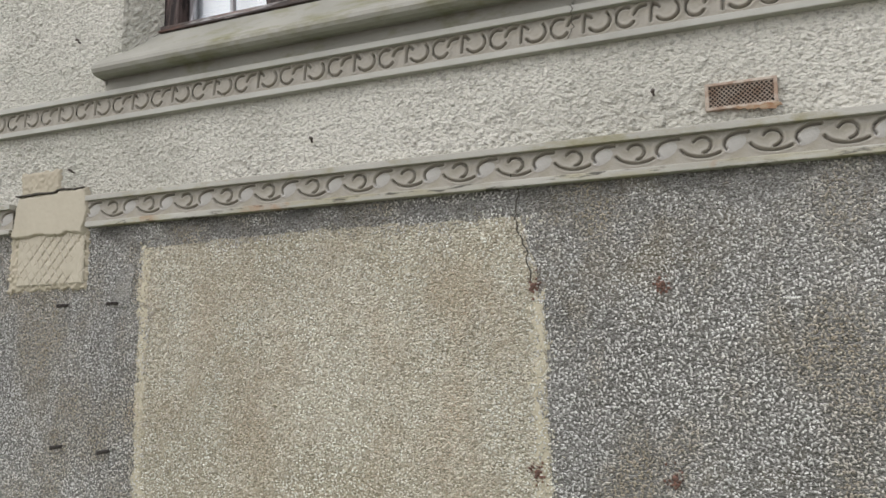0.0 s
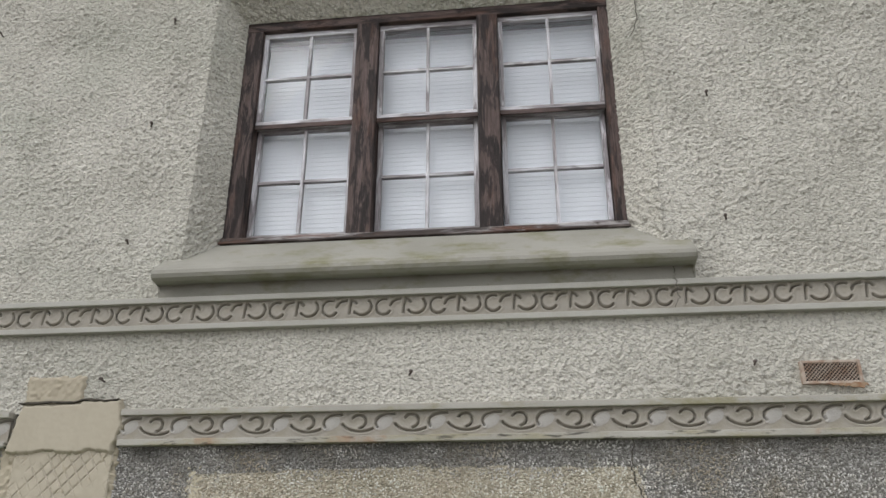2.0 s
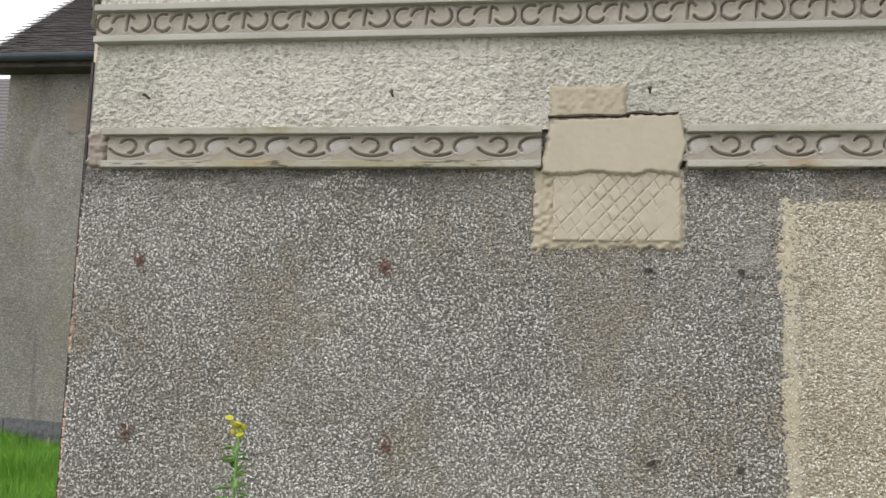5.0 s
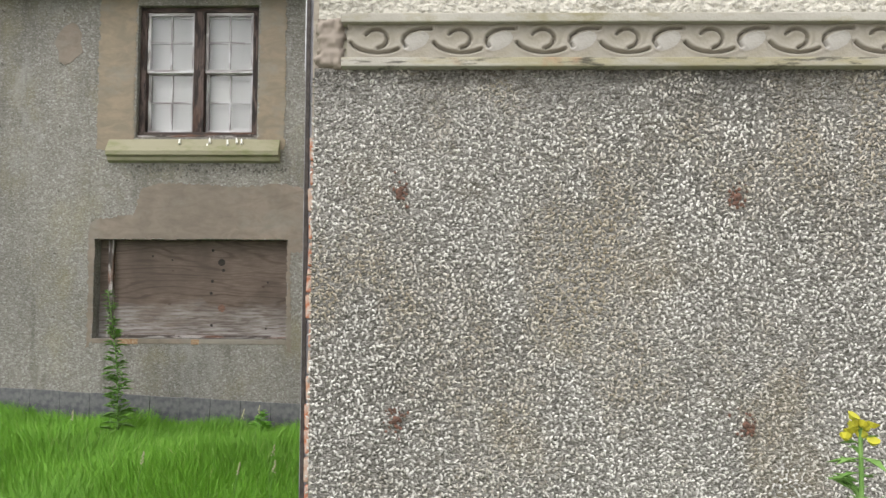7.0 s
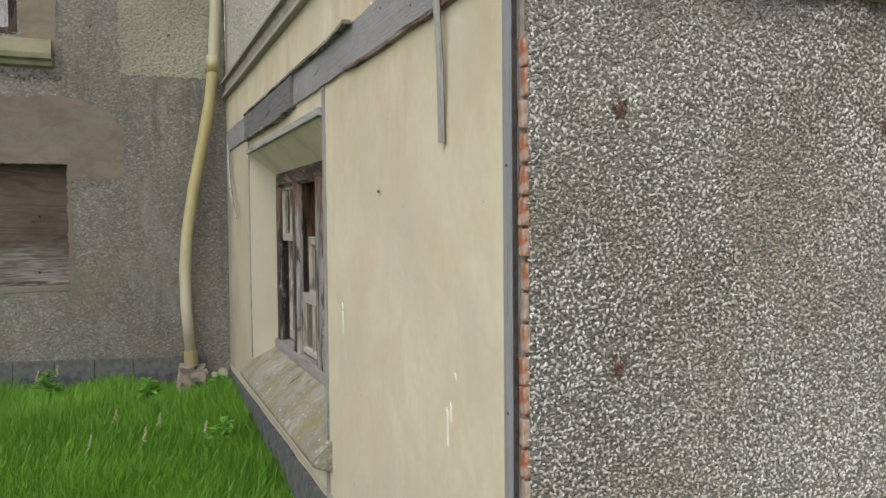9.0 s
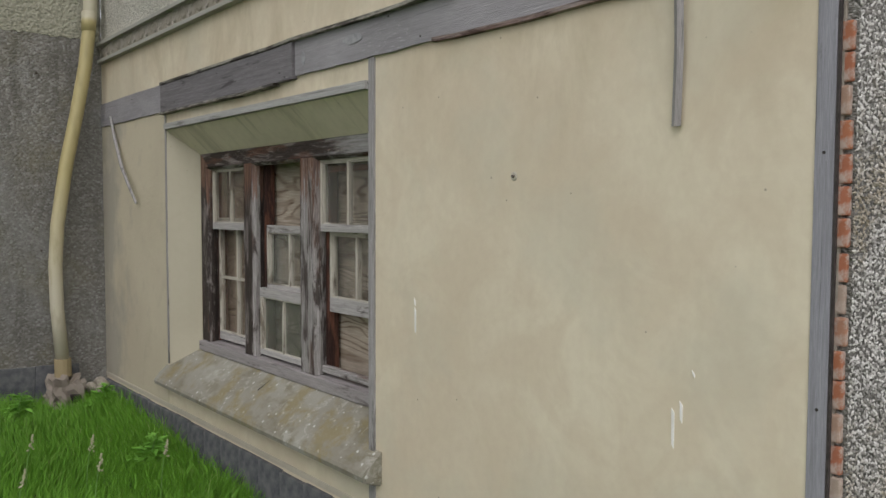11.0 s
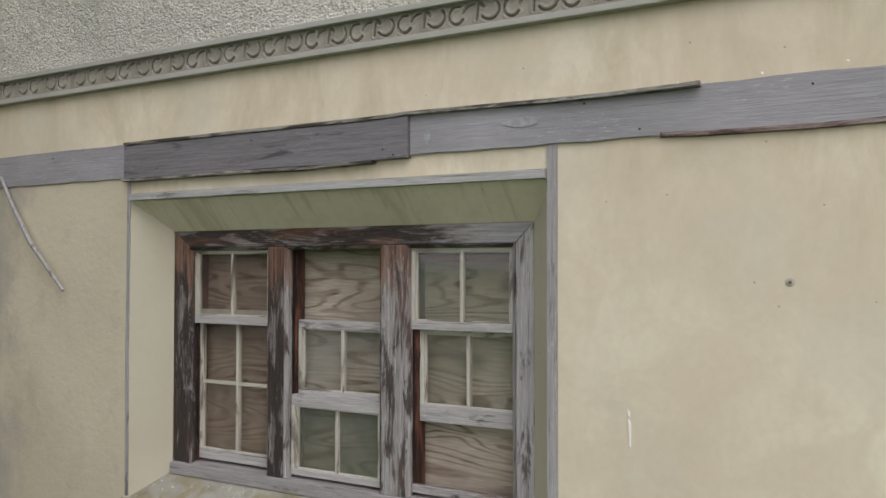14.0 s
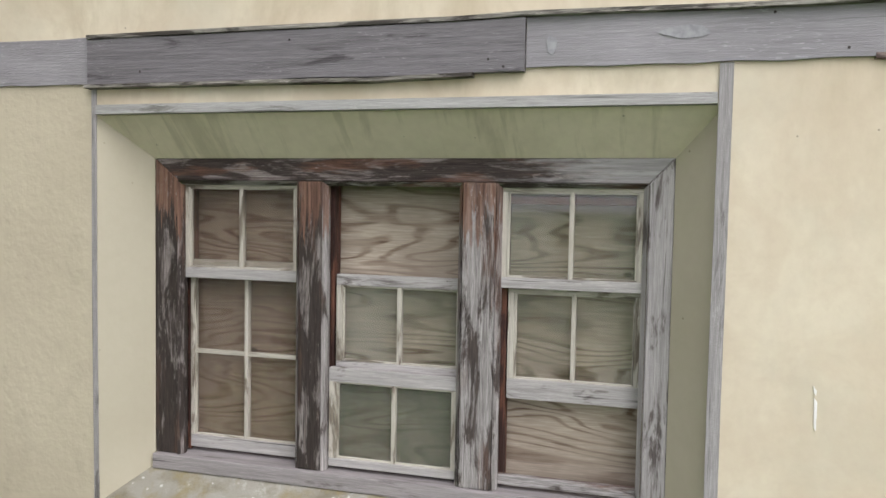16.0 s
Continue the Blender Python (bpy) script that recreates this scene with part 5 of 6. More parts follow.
def plug(seed):
    """A rusted stub with crumbs of rust-stained chips round it."""
    rng = random.Random(seed)
    bm = bmesh.new()
    for k in range(34):
        r = 0.011 if k == 0 else rng.uniform(0.0025, 0.006)
        c = Vector((0, 0, 0)) if k == 0 else Vector((rng.gauss(0, 0.013), rng.uniform(-0.003, 0.002), rng.gauss(-0.004, 0.020)))
        got = bmesh.ops.create_icosphere(bm, subdivisions=1, radius=r, matrix=Matrix.Translation(c))
        for v in got["verts"]:
            d = v.co - c
            v.co = c + Vector((d.x * rng.uniform(0.7, 1.2), d.y * 0.5, d.z * rng.uniform(0.7, 1.4)))
    return to_mesh("rusty_plug", bm, M_RUST)


def peg():
    bm = bmesh.new()
    tube(bm, [(0.0, 0.02, 0), (-0.004, -0.02, -0.002), (-0.012, -0.052, -0.004)], 0.0085, 7, [0.008, 0.0085, 0.0095])
    return to_mesh("iron_peg", bm, M_IRON)


PLUG_MESHES = [plug(i) for i in range(4)]
PEG = peg()
for i, (x, z) in enumerate(PLUGS):
    if -3.0 < x < -2.6:
        ob = tagged(new("iron_peg", PEG), "short dark iron peg standing out of the pebble-dash", "peg", "iron pegs in the wall")
        ob.matrix_basis = pose(x, FRONT, z, 0, 0, -12)
        continue
    ob = tagged(new("rusty_plug", PLUG_MESHES[i % 4]), "rusted fixing plug in the pebble-dash", "fixing", "rusty plugs in the wall")
    ob.matrix_basis = pose(x, FRONT - 0.005, z, 0, i * 37 % 60 - 30)

# Air brick with a rusted lattice.
vent = thing("air_vent", "rusted lattice air vent above the string course", "vent", at=(0.02, FRONT - 0.016, 2.283))
for x0, x1, z0, z1 in ((-0.112, -0.10, -0.042, 0.042), (0.10, 0.112, -0.042, 0.042), (-0.112, 0.112, 0.036, 0.046), (-0.112, 0.112, -0.046, -0.036)):
    part("vent_frame", boxes((x0, x1, -0.010, 0.02, z0, z1), bevel=0.002), M_RUST_VENT, vent)
part("vent_back", boxes((-0.105, 0.105, 0.004, 0.015, -0.04, 0.04)), M_HOLE, vent)
HW, HH, GAPV = 0.101, 0.037, 0.0145
for s in (-1, 1):
    for k in range(-10, 11):
        c = k * GAPV
        ends = sorted((x, s * (x - c)) for x in (max(-HW, c - HH), min(HW, c + HH)))
        (xa, za), (xb, zb) = ends
        if xb - xa > 0.008:
            part("lattice_bar", tube(bmesh.new(), [(xa, -0.006 - 0.002 * s, za), (xb, -0.006 - 0.002 * s, zb)], 0.0018, 4), M_RUST_VENT, vent)
part("rust_run", extrude(bmesh.new(), ragged([(-0.02, -0.047), (0.118, -0.047), (0.125, -0.056), (0.10, -0.066), (0.06, -0.062), (0.03, -0.058), (-0.01, -0.054)], 0.010, 0.0035, 9), lambda u, v, w: (u, -0.0165 - w, v), 0.006), M_RUST_STAIN, vent, "brown rust run")

lump("broken_end", -5.12, -5.02, 2.03, 2.20, lambda u, v: np.minimum(np.minimum(u + 5.108, -5.032 - u), np.minimum(v - 2.045, 2.185 - v)), 0.016, 0.012, M_RUBBLE, wall_south, "crumbled pinkish end of the string course")

# Broken-out cement repair across the lower string course.
repair = thing("cement_repair", "pale cement repair, its lower part scored with a diamond lattice", "wall patch", kind="structure")
four = np.minimum
lump("top_block", -3.38, -3.02, 2.19, 2.38, lambda u, v: four(four(u + 3.34, -3.062 - u), four(v - 2.20, 2.350 - v)), 0.014, 0.006, M_MARGIN, repair, "thin upper skim of mortar")
lump("main_block", -3.42, -2.83, 1.98, 2.27,
     lambda u, v: four(four(u + 3.378 - 0.2 * (v - 2.02), -2.858 - 0.25 * np.abs(v - 2.13) - u), four(v - 2.012 - 0.006 * np.sin(u * 31), np.where(u < -3.06, 2.226, 2.238) - v)),
     0.032, 0.0008, M_CEMENT, repair, "smooth proud skin of cement", 0.004, 0.010)
lump("rough_margin", -3.45, -2.82, 1.70, 2.06, lambda u, v: four(four(u + 3.40, -2.862 - u), four(v - 1.752 - 0.02 * (u + 3.1), 2.05 - v)), 0.010, 0.014, M_MARGIN, repair, "crumbling mortar margin", 0.004, 0.020)
# Dark strip along the crack, coloured as the shade of the undercut.
part("top_lip", extrude(bmesh.new(), ragged([(-3.345, 2.224), (-3.2, 2.228), (-3.1, 2.222), (-3.04, 2.238), (-2.95, 2.230), (-2.89, 2.236), (-2.89, 2.240), (-2.95, 2.236), (-3.04, 2.244), (-3.1, 2.229), (-3.2, 2.234), (-3.345, 2.230)], 0.02, 0.0025, 13), ON_FRONT, 0.0325), M_CRACK, repair, "dark crack line, the shade of the undercut put into its colour")


def scored(u, v):
    a = (u + 0.62 * v) / 0.047
    b = (u - 0.95 * v) / 0.058
    d = np.minimum(np.abs(a - np.round(a)) * 0.040, np.abs(b - np.round(b)) * 0.043)
    keep = np.clip(value_noise(u * 14, v * 14) * 2.2 - 0.35, 0, 1)
    edge = np.minimum(np.minimum(u + 3.32, -2.89 - u), np.minimum(v - 1.785, 2.03 - v))
    return 0.016 + 0.003 * value_noise(u * 40, v * 40) - 0.007 * keep * np.exp(-(d / 0.0026) ** 2) + np.minimum(0, edge * 0.8)


scored_block = sheets("scored_block", [(-3.325, -2.885, 1.78, 2.03)], 0.0026, scored, ON_FRONT, M_CEMENT, repair, "cement scored with crossing lines")
scored_block.data.materials.append(M_DAMP)
scored_block.data.polygons.foreach_set("material_index", [int(FRONT - p.center.y < 0.0145) for p in scored_block.data.polygons])


crack("wall_crack", [(-0.755, 2.04), (-0.77, 1.95), (-0.765, 1.9), (-0.73, 1.80), (-0.715, 1.69)], 0.005, ON_FRONT, 0.004, wall_south, 1)
crack("wall_crack", [(-0.78, 2.07), (-0.775, 2.165)], 0.004, ON_FRONT, 0.018, wall_south, 3)
crack("wall_crack", [(-0.53, 2.79), (-0.52, 2.72), (-0.535, 2.68)], 0.005, ON_FRONT, 0.012, wall_south, 7)
crack("wall_crack", [(-0.53, 2.685), (-0.525, 2.60), (-0.545, 2.56)], 0.003, ON_FRONT, 0.046, wall_south, 8)
crack("wall_crack", [(-0.52, 4.30), (-0.56, 4.15), (-0.55, 4.05), (-0.60, 3.95)], 0.005, ON_FRONT, 0.010, wall_south, 4)
lump("patch_smear", -2.60, -2.42, 0.6, 1.98, lambda u, v: four(four(u + 2.555, -2.495 - u), 1.945 - v), 0.0022, 0.003, M_SMEAR, wall_south, "pale smear along the patch edge", 0.006, 0.035)
lump("patch_smear", -0.80, -0.62, 0.6, 1.70, lambda u, v: four(four(u + 0.725, -0.665 - u), 1.66 - v), 0.0022, 0.003, M_SMEAR, wall_south, "pale smear along the patch edge", 0.006, 0.035)
part("bare_mortar", extrude(bmesh.new(), ragged([(-2.72, 1.66), (-2.60, 1.66), (-2.585, 1.86), (-2.66, 1.84)], 0.03, 0.01, 6), ON_FRONT, 0.0045), M_DASH_BED, wall_south, "bare patch of grey mortar")

# ---- the wing beyond, at the end of the side wall ----
BX0, BX1, BZ0, BZ1 = -8.34, -6.41, 0.92, 1.905
CX0, CX1, CZ0, CZ1 = -7.96, -6.74, 2.925, 4.27
EAVE = 4.44
wall_wing = solid("wall_wing", boxes(
    (-9.55, BX0, WING, WING + 0.35, -0.4, EAVE), (BX1, SIDE, WING, WING + 0.35, -0.4, EAVE),
    (BX0, BX1, WING, WING + 0.35, -0.4, BZ0), (BX0, CX0, WING, WING + 0.35, BZ1, EAVE), (CX1, BX1, WING, WING + 0.35, BZ1, EAVE),
    (CX0, CX1, WING, WING + 0.35, BZ1, CZ0), (CX0, CX1, WING, WING + 0.35, CZ1, EAVE),
    (-9.55, -9.2, WING + 0.35, 14.0, -0.4, EAVE), (-9.55, SIDE, 14.0, 14.35, -0.4, EAVE)), M_DASH_FAR,
    "weathered grey pebble-dashed wall of the wing, patched with brown cement", "wall")
bm = bmesh.new()
extrude(bm, [(WING - 0.01, EAVE), (14.35, EAVE), (11.15, EAVE + 2.85)], lambda u, v, w: (-9.55 + w, u, v), 0.3)
part("gable", bm, M_DASH_FAR, wall_wing)
part("cement_band", extrude(bmesh.new(), ragged([(BX1, BZ0 - 0.12), (BX1, BZ1), (BX0, BZ1), (BX0, BZ0), (BX0 - 0.05, BZ0 - 0.1), (-8.40, 2.02), (-8.36, 2.10), (-7.95, 2.15), (-7.88, 2.42), (-7.6, 2.47), (-6.9, 2.43), (-6.45, 2.46), (-6.10, 2.36), (-5.97, 2.18), (-5.99, 1.78), (-6.38, 1.78), (-6.36, BZ0 - 0.12)], 0.022, 0.013, 5)[::-1], ON_WING, 0.003), M_BROWN, wall_wing,
     "smooth brown cement round the boarded opening")
for x0, x1 in ((-8.35, CX0 - 0.017), (CX1 + 0.017, -6.46)):
    part("window_surround", extrude(bmesh.new(), ragged([(x0, 2.80), (x1, 2.80), (x1, 4.40), (x0, 4.40)], 0.025, 0.014, int(-x0 * 10)), ON_WING, 0.006), M_TAN, wall_wing, "tan cement margin beside the window")
part("pale_patch", extrude(bmesh.new(), ragged([(-5.99, 2.66), (SIDE - 0.01, 2.66), (SIDE - 0.01, 4.38), (-6.02, 4.38)], 0.03, 0.010, 8), ON_WING, 0.004), M_HARL_LIGHT, wall_wing, "pale greenish harling patch")
blotch("cement_patch", ON_WING, -8.66, 3.88, 0.15, 0.24, 0.003, M_BROWN, wall_wing, 21, "round brown cement patch")
bm = boxes((BX0, BX1, WING - 0.004, WING + 0.12, BZ0 - 0.05, BZ0), bevel=0.006)
part("brick_ledge", bm, M_BROWN, wall_wing)
for x0, x1 in ((-8.08, -7.88), (-7.35, -7.27)):
    part("bare_brick", boxes((x0, x1, WING - 0.007, WING + 0.05, BZ0 - 0.055, BZ0 - 0.004), bevel=0.004), M_RUST_STAIN, wall_wing, "bare orange brick edge")

board_panel = thing("boarded_opening", "brown plywood sheet screwed over a low window opening", "boarding", kind="structure")
part("plywood_sheet", boxes((BX0 + 0.01, BX1 - 0.005, WING + 0.12, WING + 0.138, BZ0 + 0.005, BZ1 - 0.005)), M_PLY_C, board_panel)
part("side_post", boxes((BX0 + 0.11, BX0 + 0.16, WING + 0.07, WING + 0.12, BZ0 + 0.003, BZ1 - 0.006), bevel=0.004), M_OLD[2], board_panel)
part("foot_strip", boxes((BX0 + 0.16, BX1 - 0.01, WING + 0.085, WING + 0.12, BZ0 + 0.003, BZ0 + 0.03), bevel=0.004), M_OLD[0], board_panel)
for x, z, r in ((-7.10, 1.68, 0.036), (-7.08, 1.60, 0.016), (-7.19, 1.80, 0.014), (-7.19, 1.49, 0.016), (-7.20, 1.37, 0.015), (-6.63, 1.48, 0.010), (-6.64, 1.02, 0.010), (-7.19, 1.05, 0.014), (-7.6, 1.70, 0.010), (-7.8, 1.74, 0.010)):
    bm = bmesh.new()
    bmesh.ops.create_cone(bm, cap_ends=True, segments=12, radius1=r, radius2=r, depth=0.004, matrix=pose(x, WING + 0.1185, z, 90))
    part("drill_hole", bm, M_HOLE, board_panel)
blotch("rust_mark", lambda u, v, w: (u, WING + 0.12 - w, v), -7.09, 1.22, 0.045, 0.04, 0.003, M_RUST, board_panel, 31, "orange rust mark")

window_3 = thing("window_3", "two-light sash window in brown wood on the wing", "window", kind="structure")
YC = WING + 0.06
frame_bars(window_3, "x", YC, 0.1, [(CX0, -7.895), (-6.81, CX1)], [(-7.41, -7.30)], (4.22, CZ1), (CZ0, 2.985), M_DARKWOOD, foot_mat=M_OLD_DARK[0])
part("sill_bead", slab("x", CX0 - 0.004, CX1 + 0.004, YC - 0.035, YC - 0.02, 2.93, 2.95, 0.004), M_OLD[0], window_3)
for a, b in ((-7.895, -7.41), (-7.30, -6.81)):
    sash(window_3, "x", a, b, 3.60, 4.22, YC + 0.025, 2, 2, M_SASH_WHITE, M_GLASS)
    sash(window_3, "x", a + 0.004, b - 0.004, 2.985, 3.62, YC + 0.063, 2, 2, M_SASH_WHITE, M_GLASS)
    blind(a, b, YC + 0.13, 3.0, 4.19, "grey-white venetian blind, lowered, in the wing window", M_BLIND_OLD)
bm = bmesh.new()
extrude(bm, [(8.14, 2.94), (8.02, 2.918), (7.985, 2.895), (7.93, 2.82), (7.905, 2.775), (7.91, 2.735), (7.95, 2.72), (7.955, 2.685), (8.005, 2.665), (8.14, 2.70)], lambda u, v, w: (-8.22 + w, u, v), 1.72)
sill_3 = solid("sill_3", bm, M_SILL_C, "mossy moulded stone sill streaked with droppings", "window sill")
for i, (x, z) in enumerate(((-7.20, 2.86), (-7.02, 2.84), (-6.93, 2.86), (-6.88, 2.85), (-7.22, 2.80), (-7.5, 2.85))):
    bm = bmesh.new()
    tube(bm, [(x, 7.955 + 0.09 * (z - 2.8), z + 0.05), (x + 0.01, 7.93 + 0.09 * (z - 2.8), z - 0.005)], 0.012, 5, [0.008, 0.013])
    part("dropping", bm, M_CHALK, sill_3, "white bird dropping")

for i, (x, z) in enumerate([(x, z) for x in (-9.33, -8.72) for z in (1.12, 1.75, 2.37, 3.02, 3.66, 4.2)] + [(-6.22, z) for z in (1.1, 1.74, 3.02, 3.66)] + [(-5.62, 3.0), (-5.6, 2.37), (-5.58, 1.1)]):
    ob = tagged(new("iron_pin", PIN_MESHES[i % 3]), "bent dark iron pin in the wing wall", "pin", "iron pins in the wing wall")
    ob.matrix_basis = pose(x, WING, z, 0, i * 47 % 40 - 20, i * 31 % 50 - 25)

lichen = bmesh.new()
rng = random.Random(77)
for i in range(420):
    x, z = rng.uniform(-8.05, -6.42), 2.655 - abs(rng.gauss(0, 0.055))
    r = rng.uniform(0.006, 0.017)
    ring = [(x + r * rng.uniform(0.6, 1.2) * math.cos(k * 1.2566), z + r * rng.uniform(0.5, 1.0) * math.sin(k * 1.2566)) for k in range(5)]
    extrude(lichen, ring, ON_WING, rng.uniform(0.004, 0.007))
tagged(part("black_lichen", lichen, M_LICHEN_DARK, wall_wing), "gritty black and grey lichen under the sill", kind="stuff")

# ---- roof and gutter of the wing ----
PITCH = radians(41.5)
roof_wing = thing("roof_wing", "dark slated pitched roof of the wing", "roof", kind="structure")
RX0, RX1, RY0, RZ0 = -9.76, -5.15, 7.76, 4.52
SL = 4.55
tilted = pose(RX0, RY0, RZ0, math.degrees(PITCH))
north = Matrix.Translation((0, 2 * (RY0 + SL * math.cos(PITCH)), 0)) @ Matrix.Diagonal((1, -1, 1, 1))
for m, nm in ((tilted, "roof_deck"), (north @ tilted, "roof_deck_north")):
    d = part(nm, boxes((0, RX1 - RX0, 0, SL, -0.06, -0.012)), M_SLATE, roof_wing)
    d.data.transform(m)
part("soffit", boxes((RX0 + 0.02, RX1, RY0 + 0.02, WING + 0.01, 4.385, 4.43)), M_SOFFIT, roof_wing)
part("fascia", boxes((RX0 + 0.02, RX1, RY0, RY0 + 0.025, 4.39, 4.52)), M_SOFFIT, roof_wing)
bm = bmesh.new()
half = [(RY0 - 0.055 + 0.06 * math.cos(a), 4.505 + 0.065 * math.sin(a)) for a in np.linspace(math.pi, 2 * math.pi, 9)]
extrude(bm, half + [(y, z + 0.006) for y, z in half[::-1]], lambda u, v, w: (RX0 - 0.05 + w, u, v), RX1 - RX0)
tagged(new("gutter", to_mesh("gutter", bm, M_GUTTER)), "blue-black half-round gutter along the wing's eaves", "gutter")

# ---- downpipe in the corner ----
pipe = thing("downpipe", "yellowed plastic downpipe, bowed, in the corner of the wing", "downpipe")
bm = bmesh.new()
tube(bm, [(-5.24, 7.87, 4.55), (-5.225, 7.87, 3.6), (-5.235, 7.87, 3.2), (-5.26, 7.87, 2.75), (-5.295, 7.87, 2.45), (-5.36, 7.87, 2.1), (-5.44, 7.87, 1.72), (-5.505, 7.87, 1.3), (-5.525, 7.87, 1.0), (-5.52, 7.87, 0.7), (-5.49, 7.87, 0.30)], 0.047, 14)
part("pipe", bm, M_PIPE, pipe, smooth=True)
bm = bmesh.new()
tube(bm, [(-5.262, 7.87, 2.84), (-5.268, 7.87, 2.70)], 0.0505, 14)
part("pipe_collar", bm, M_PIPE, pipe, smooth=True)
bm = bmesh.new()
tube(bm, [(-5.49, 7.87, 0.33), (-5.488, 7.87, 0.20)], 0.058, 14)
part("gully_collar", bm, M_COLLAR, pipe, "yellow-brown mortar collar")
gully = thing("gully", "broken brick gully block under the downpipe", "gully")
bm = bmesh.new()
bmesh.ops.create_cube(bm, size=1.0)
bmesh.ops.subdivide_edges(bm, edges=bm.edges[:], cuts=7, use_grid_fill=True)
for v in bm.verts:
    taper = 1.0 - 0.28 * (v.co.z + 0.5)
    q = Vector((v.co.x * 0.27 * taper, v.co.y * 0.25 * taper, v.co.z * 0.26))
    q += q.normalized() * 0.05 * (noise.noise(q * 16) + 0.5 * noise.noise(q * 40)) * (0.3 + v.co.z + 0.5)
    v.co = q + Vector((-5.48, 7.84, 0.055))
part("block", bm, M_RUBBLE, gully, "crumbling mortar and brick")
part("outlet", boxes((-5.475, -5.415, 7.685, 7.76, 0.03, 0.085), bevel=0.008), M_HOLE, gully)
for x, y, s in ((-5.30, 7.86, 0.055), (-5.22, 7.9, 0.07), (-5.27, 7.78, 0.04)):
    bm = bmesh.new()
    bmesh.ops.create_icosphere(bm, subdivisions=2, radius=s)
    for v in bm.verts:
        v.co *= 0.8 + 0.35 * noise.noise(v.co * 14)
    rb = part("rubble", bm, M_MORTAR, gully)
    rb.location = (x, y, 0.06 + s * 0.6)

# ---- a far house beyond the wing ----
far = thing("far_house", "far house with a dark slated roof", "house", at=(-19.5, 18.5, 0.2))
part("wall", boxes((-4.3, 4.3, -2.9, 3.0, -0.7, 4.7)), M_HARL_GREY, far)
bm = bmesh.new()
rows = 26
for i in range(rows):
    for s in (-1, 1):
        y0, y1 = s * (3.3 - 3.3 * i / rows), s * (3.3 - 3.3 * (i + 1.05) / rows)
        z0, z1 = 4.55 + 3.35 * i / rows, 4.55 + 3.35 * (i + 1.05) / rows
        quad_slab(bm, [(-4.6, y0, z0 + 0.03), (4.55, y0, z0 + 0.03), (4.55, y1, z1), (-4.6, y1, z1)], (0, 0, -0.035))
part("roof", bm, M_SLATE, far)
part("gable", extrude(bmesh.new(), [(-2.9, 4.7), (3.0, 4.7), (0, 7.7)], lambda u, v, w: (3.9 + w, u, v), 0.35), M_HARL_GREY, far)

# ---- weeds ----
def leafy_weed(name, label, x, y, height, seed, lean, flower):
    rng = random.Random(seed)
    z0 = ground_z(x, y)
    ob = thing(name, label, "weed", at=(x, y, z0))
    big = 1.35 if flower else 1.9
    stem = [(lean * (i / 8) ** 2 + rng.uniform(-0.006, 0.006), rng.uniform(-0.006, 0.006), height * i / 8) for i in range(9)]
    part("stem", tube(bmesh.new(), stem, 0.006, 6, [0.008 - 0.0006 * i for i in range(9)]), M_STEM, ob)
    bm = bmesh.new()
    for i in range(int(40 + 150 * height)):
        f = rng.uniform(0.04, 0.985)
        p = Vector((lean * f * f, 0, height * f))
        a = rng.uniform(0, 2 * math.pi)
        ln = big * rng.uniform(0.04, 0.10) * (1.2 - 0.8 * f)
        d = Vector((math.cos(a), math.sin(a), rng.uniform(0.0, 0.8))).normalized()
        sd = d.cross(Vector((0, 0, 1))).normalized() * ln * 0.16
        mid, tip = p + d * ln * 0.5, p + d * ln + Vector((0, 0, -0.25 * ln))
        q = [bm.verts.new(c) for c in (p, mid + sd, tip, mid - sd)]
        bm.faces.new(q)
        for s in (-1, 1):
            t = p + d * ln * 0.35
            w = [bm.verts.new(c) for c in (t, t + d * ln * 0.25 + sd * s * 2.4, t + d * ln * 0.2 + sd * s)]
            bm.faces.new(w)
    part("leaves", bm, M_STEM if height > 0.5 else M_TUFT, ob)
    if flower:
        for i in range(11):
            bm = bmesh.new()
            a, r = rng.uniform(0, 6.28), rng.uniform(0, 0.024)
            c = Vector((lean + r * math.cos(a), r * math.sin(a), height + rng.uniform(-0.025, 0.018)))
            bmesh.ops.create_cone(bm, cap_ends=True, segments=7, radius1=0.004, radius2=0.010, depth=0.008, matrix=Matrix.Translation(c) @ Euler((rng.uniform(-0.6, 0.6), rng.uniform(-0.6, 0.6), 0)).to_matrix().to_4x4())
            part("flower_head", bm, M_YELLOW, ob, "small yellow flower head")
    return ob


leafy_weed("ragwort", "tall green ragwort with a yellow flower head before the wall", -4.10, 1.67, 1.37, 3, 0.02, True)
leafy_weed("thistle", "tall leafy green thistle growing against the wing", -7.83, 7.5, 1.36, 8, -0.13, False)

for k, (x, y, h) in enumerate(((-5.85, 7.55, 0.22), (-5.32, 7.55, 0.20), (-6.6, 7.8, 0.24), (-5.42, 6.3, 0.2))):
    leafy_weed("weed_tuft", "low leafy green weed in the grass by the wall", x, y, h, 40 + k, 0.03, False)

rng = random.Random(5)
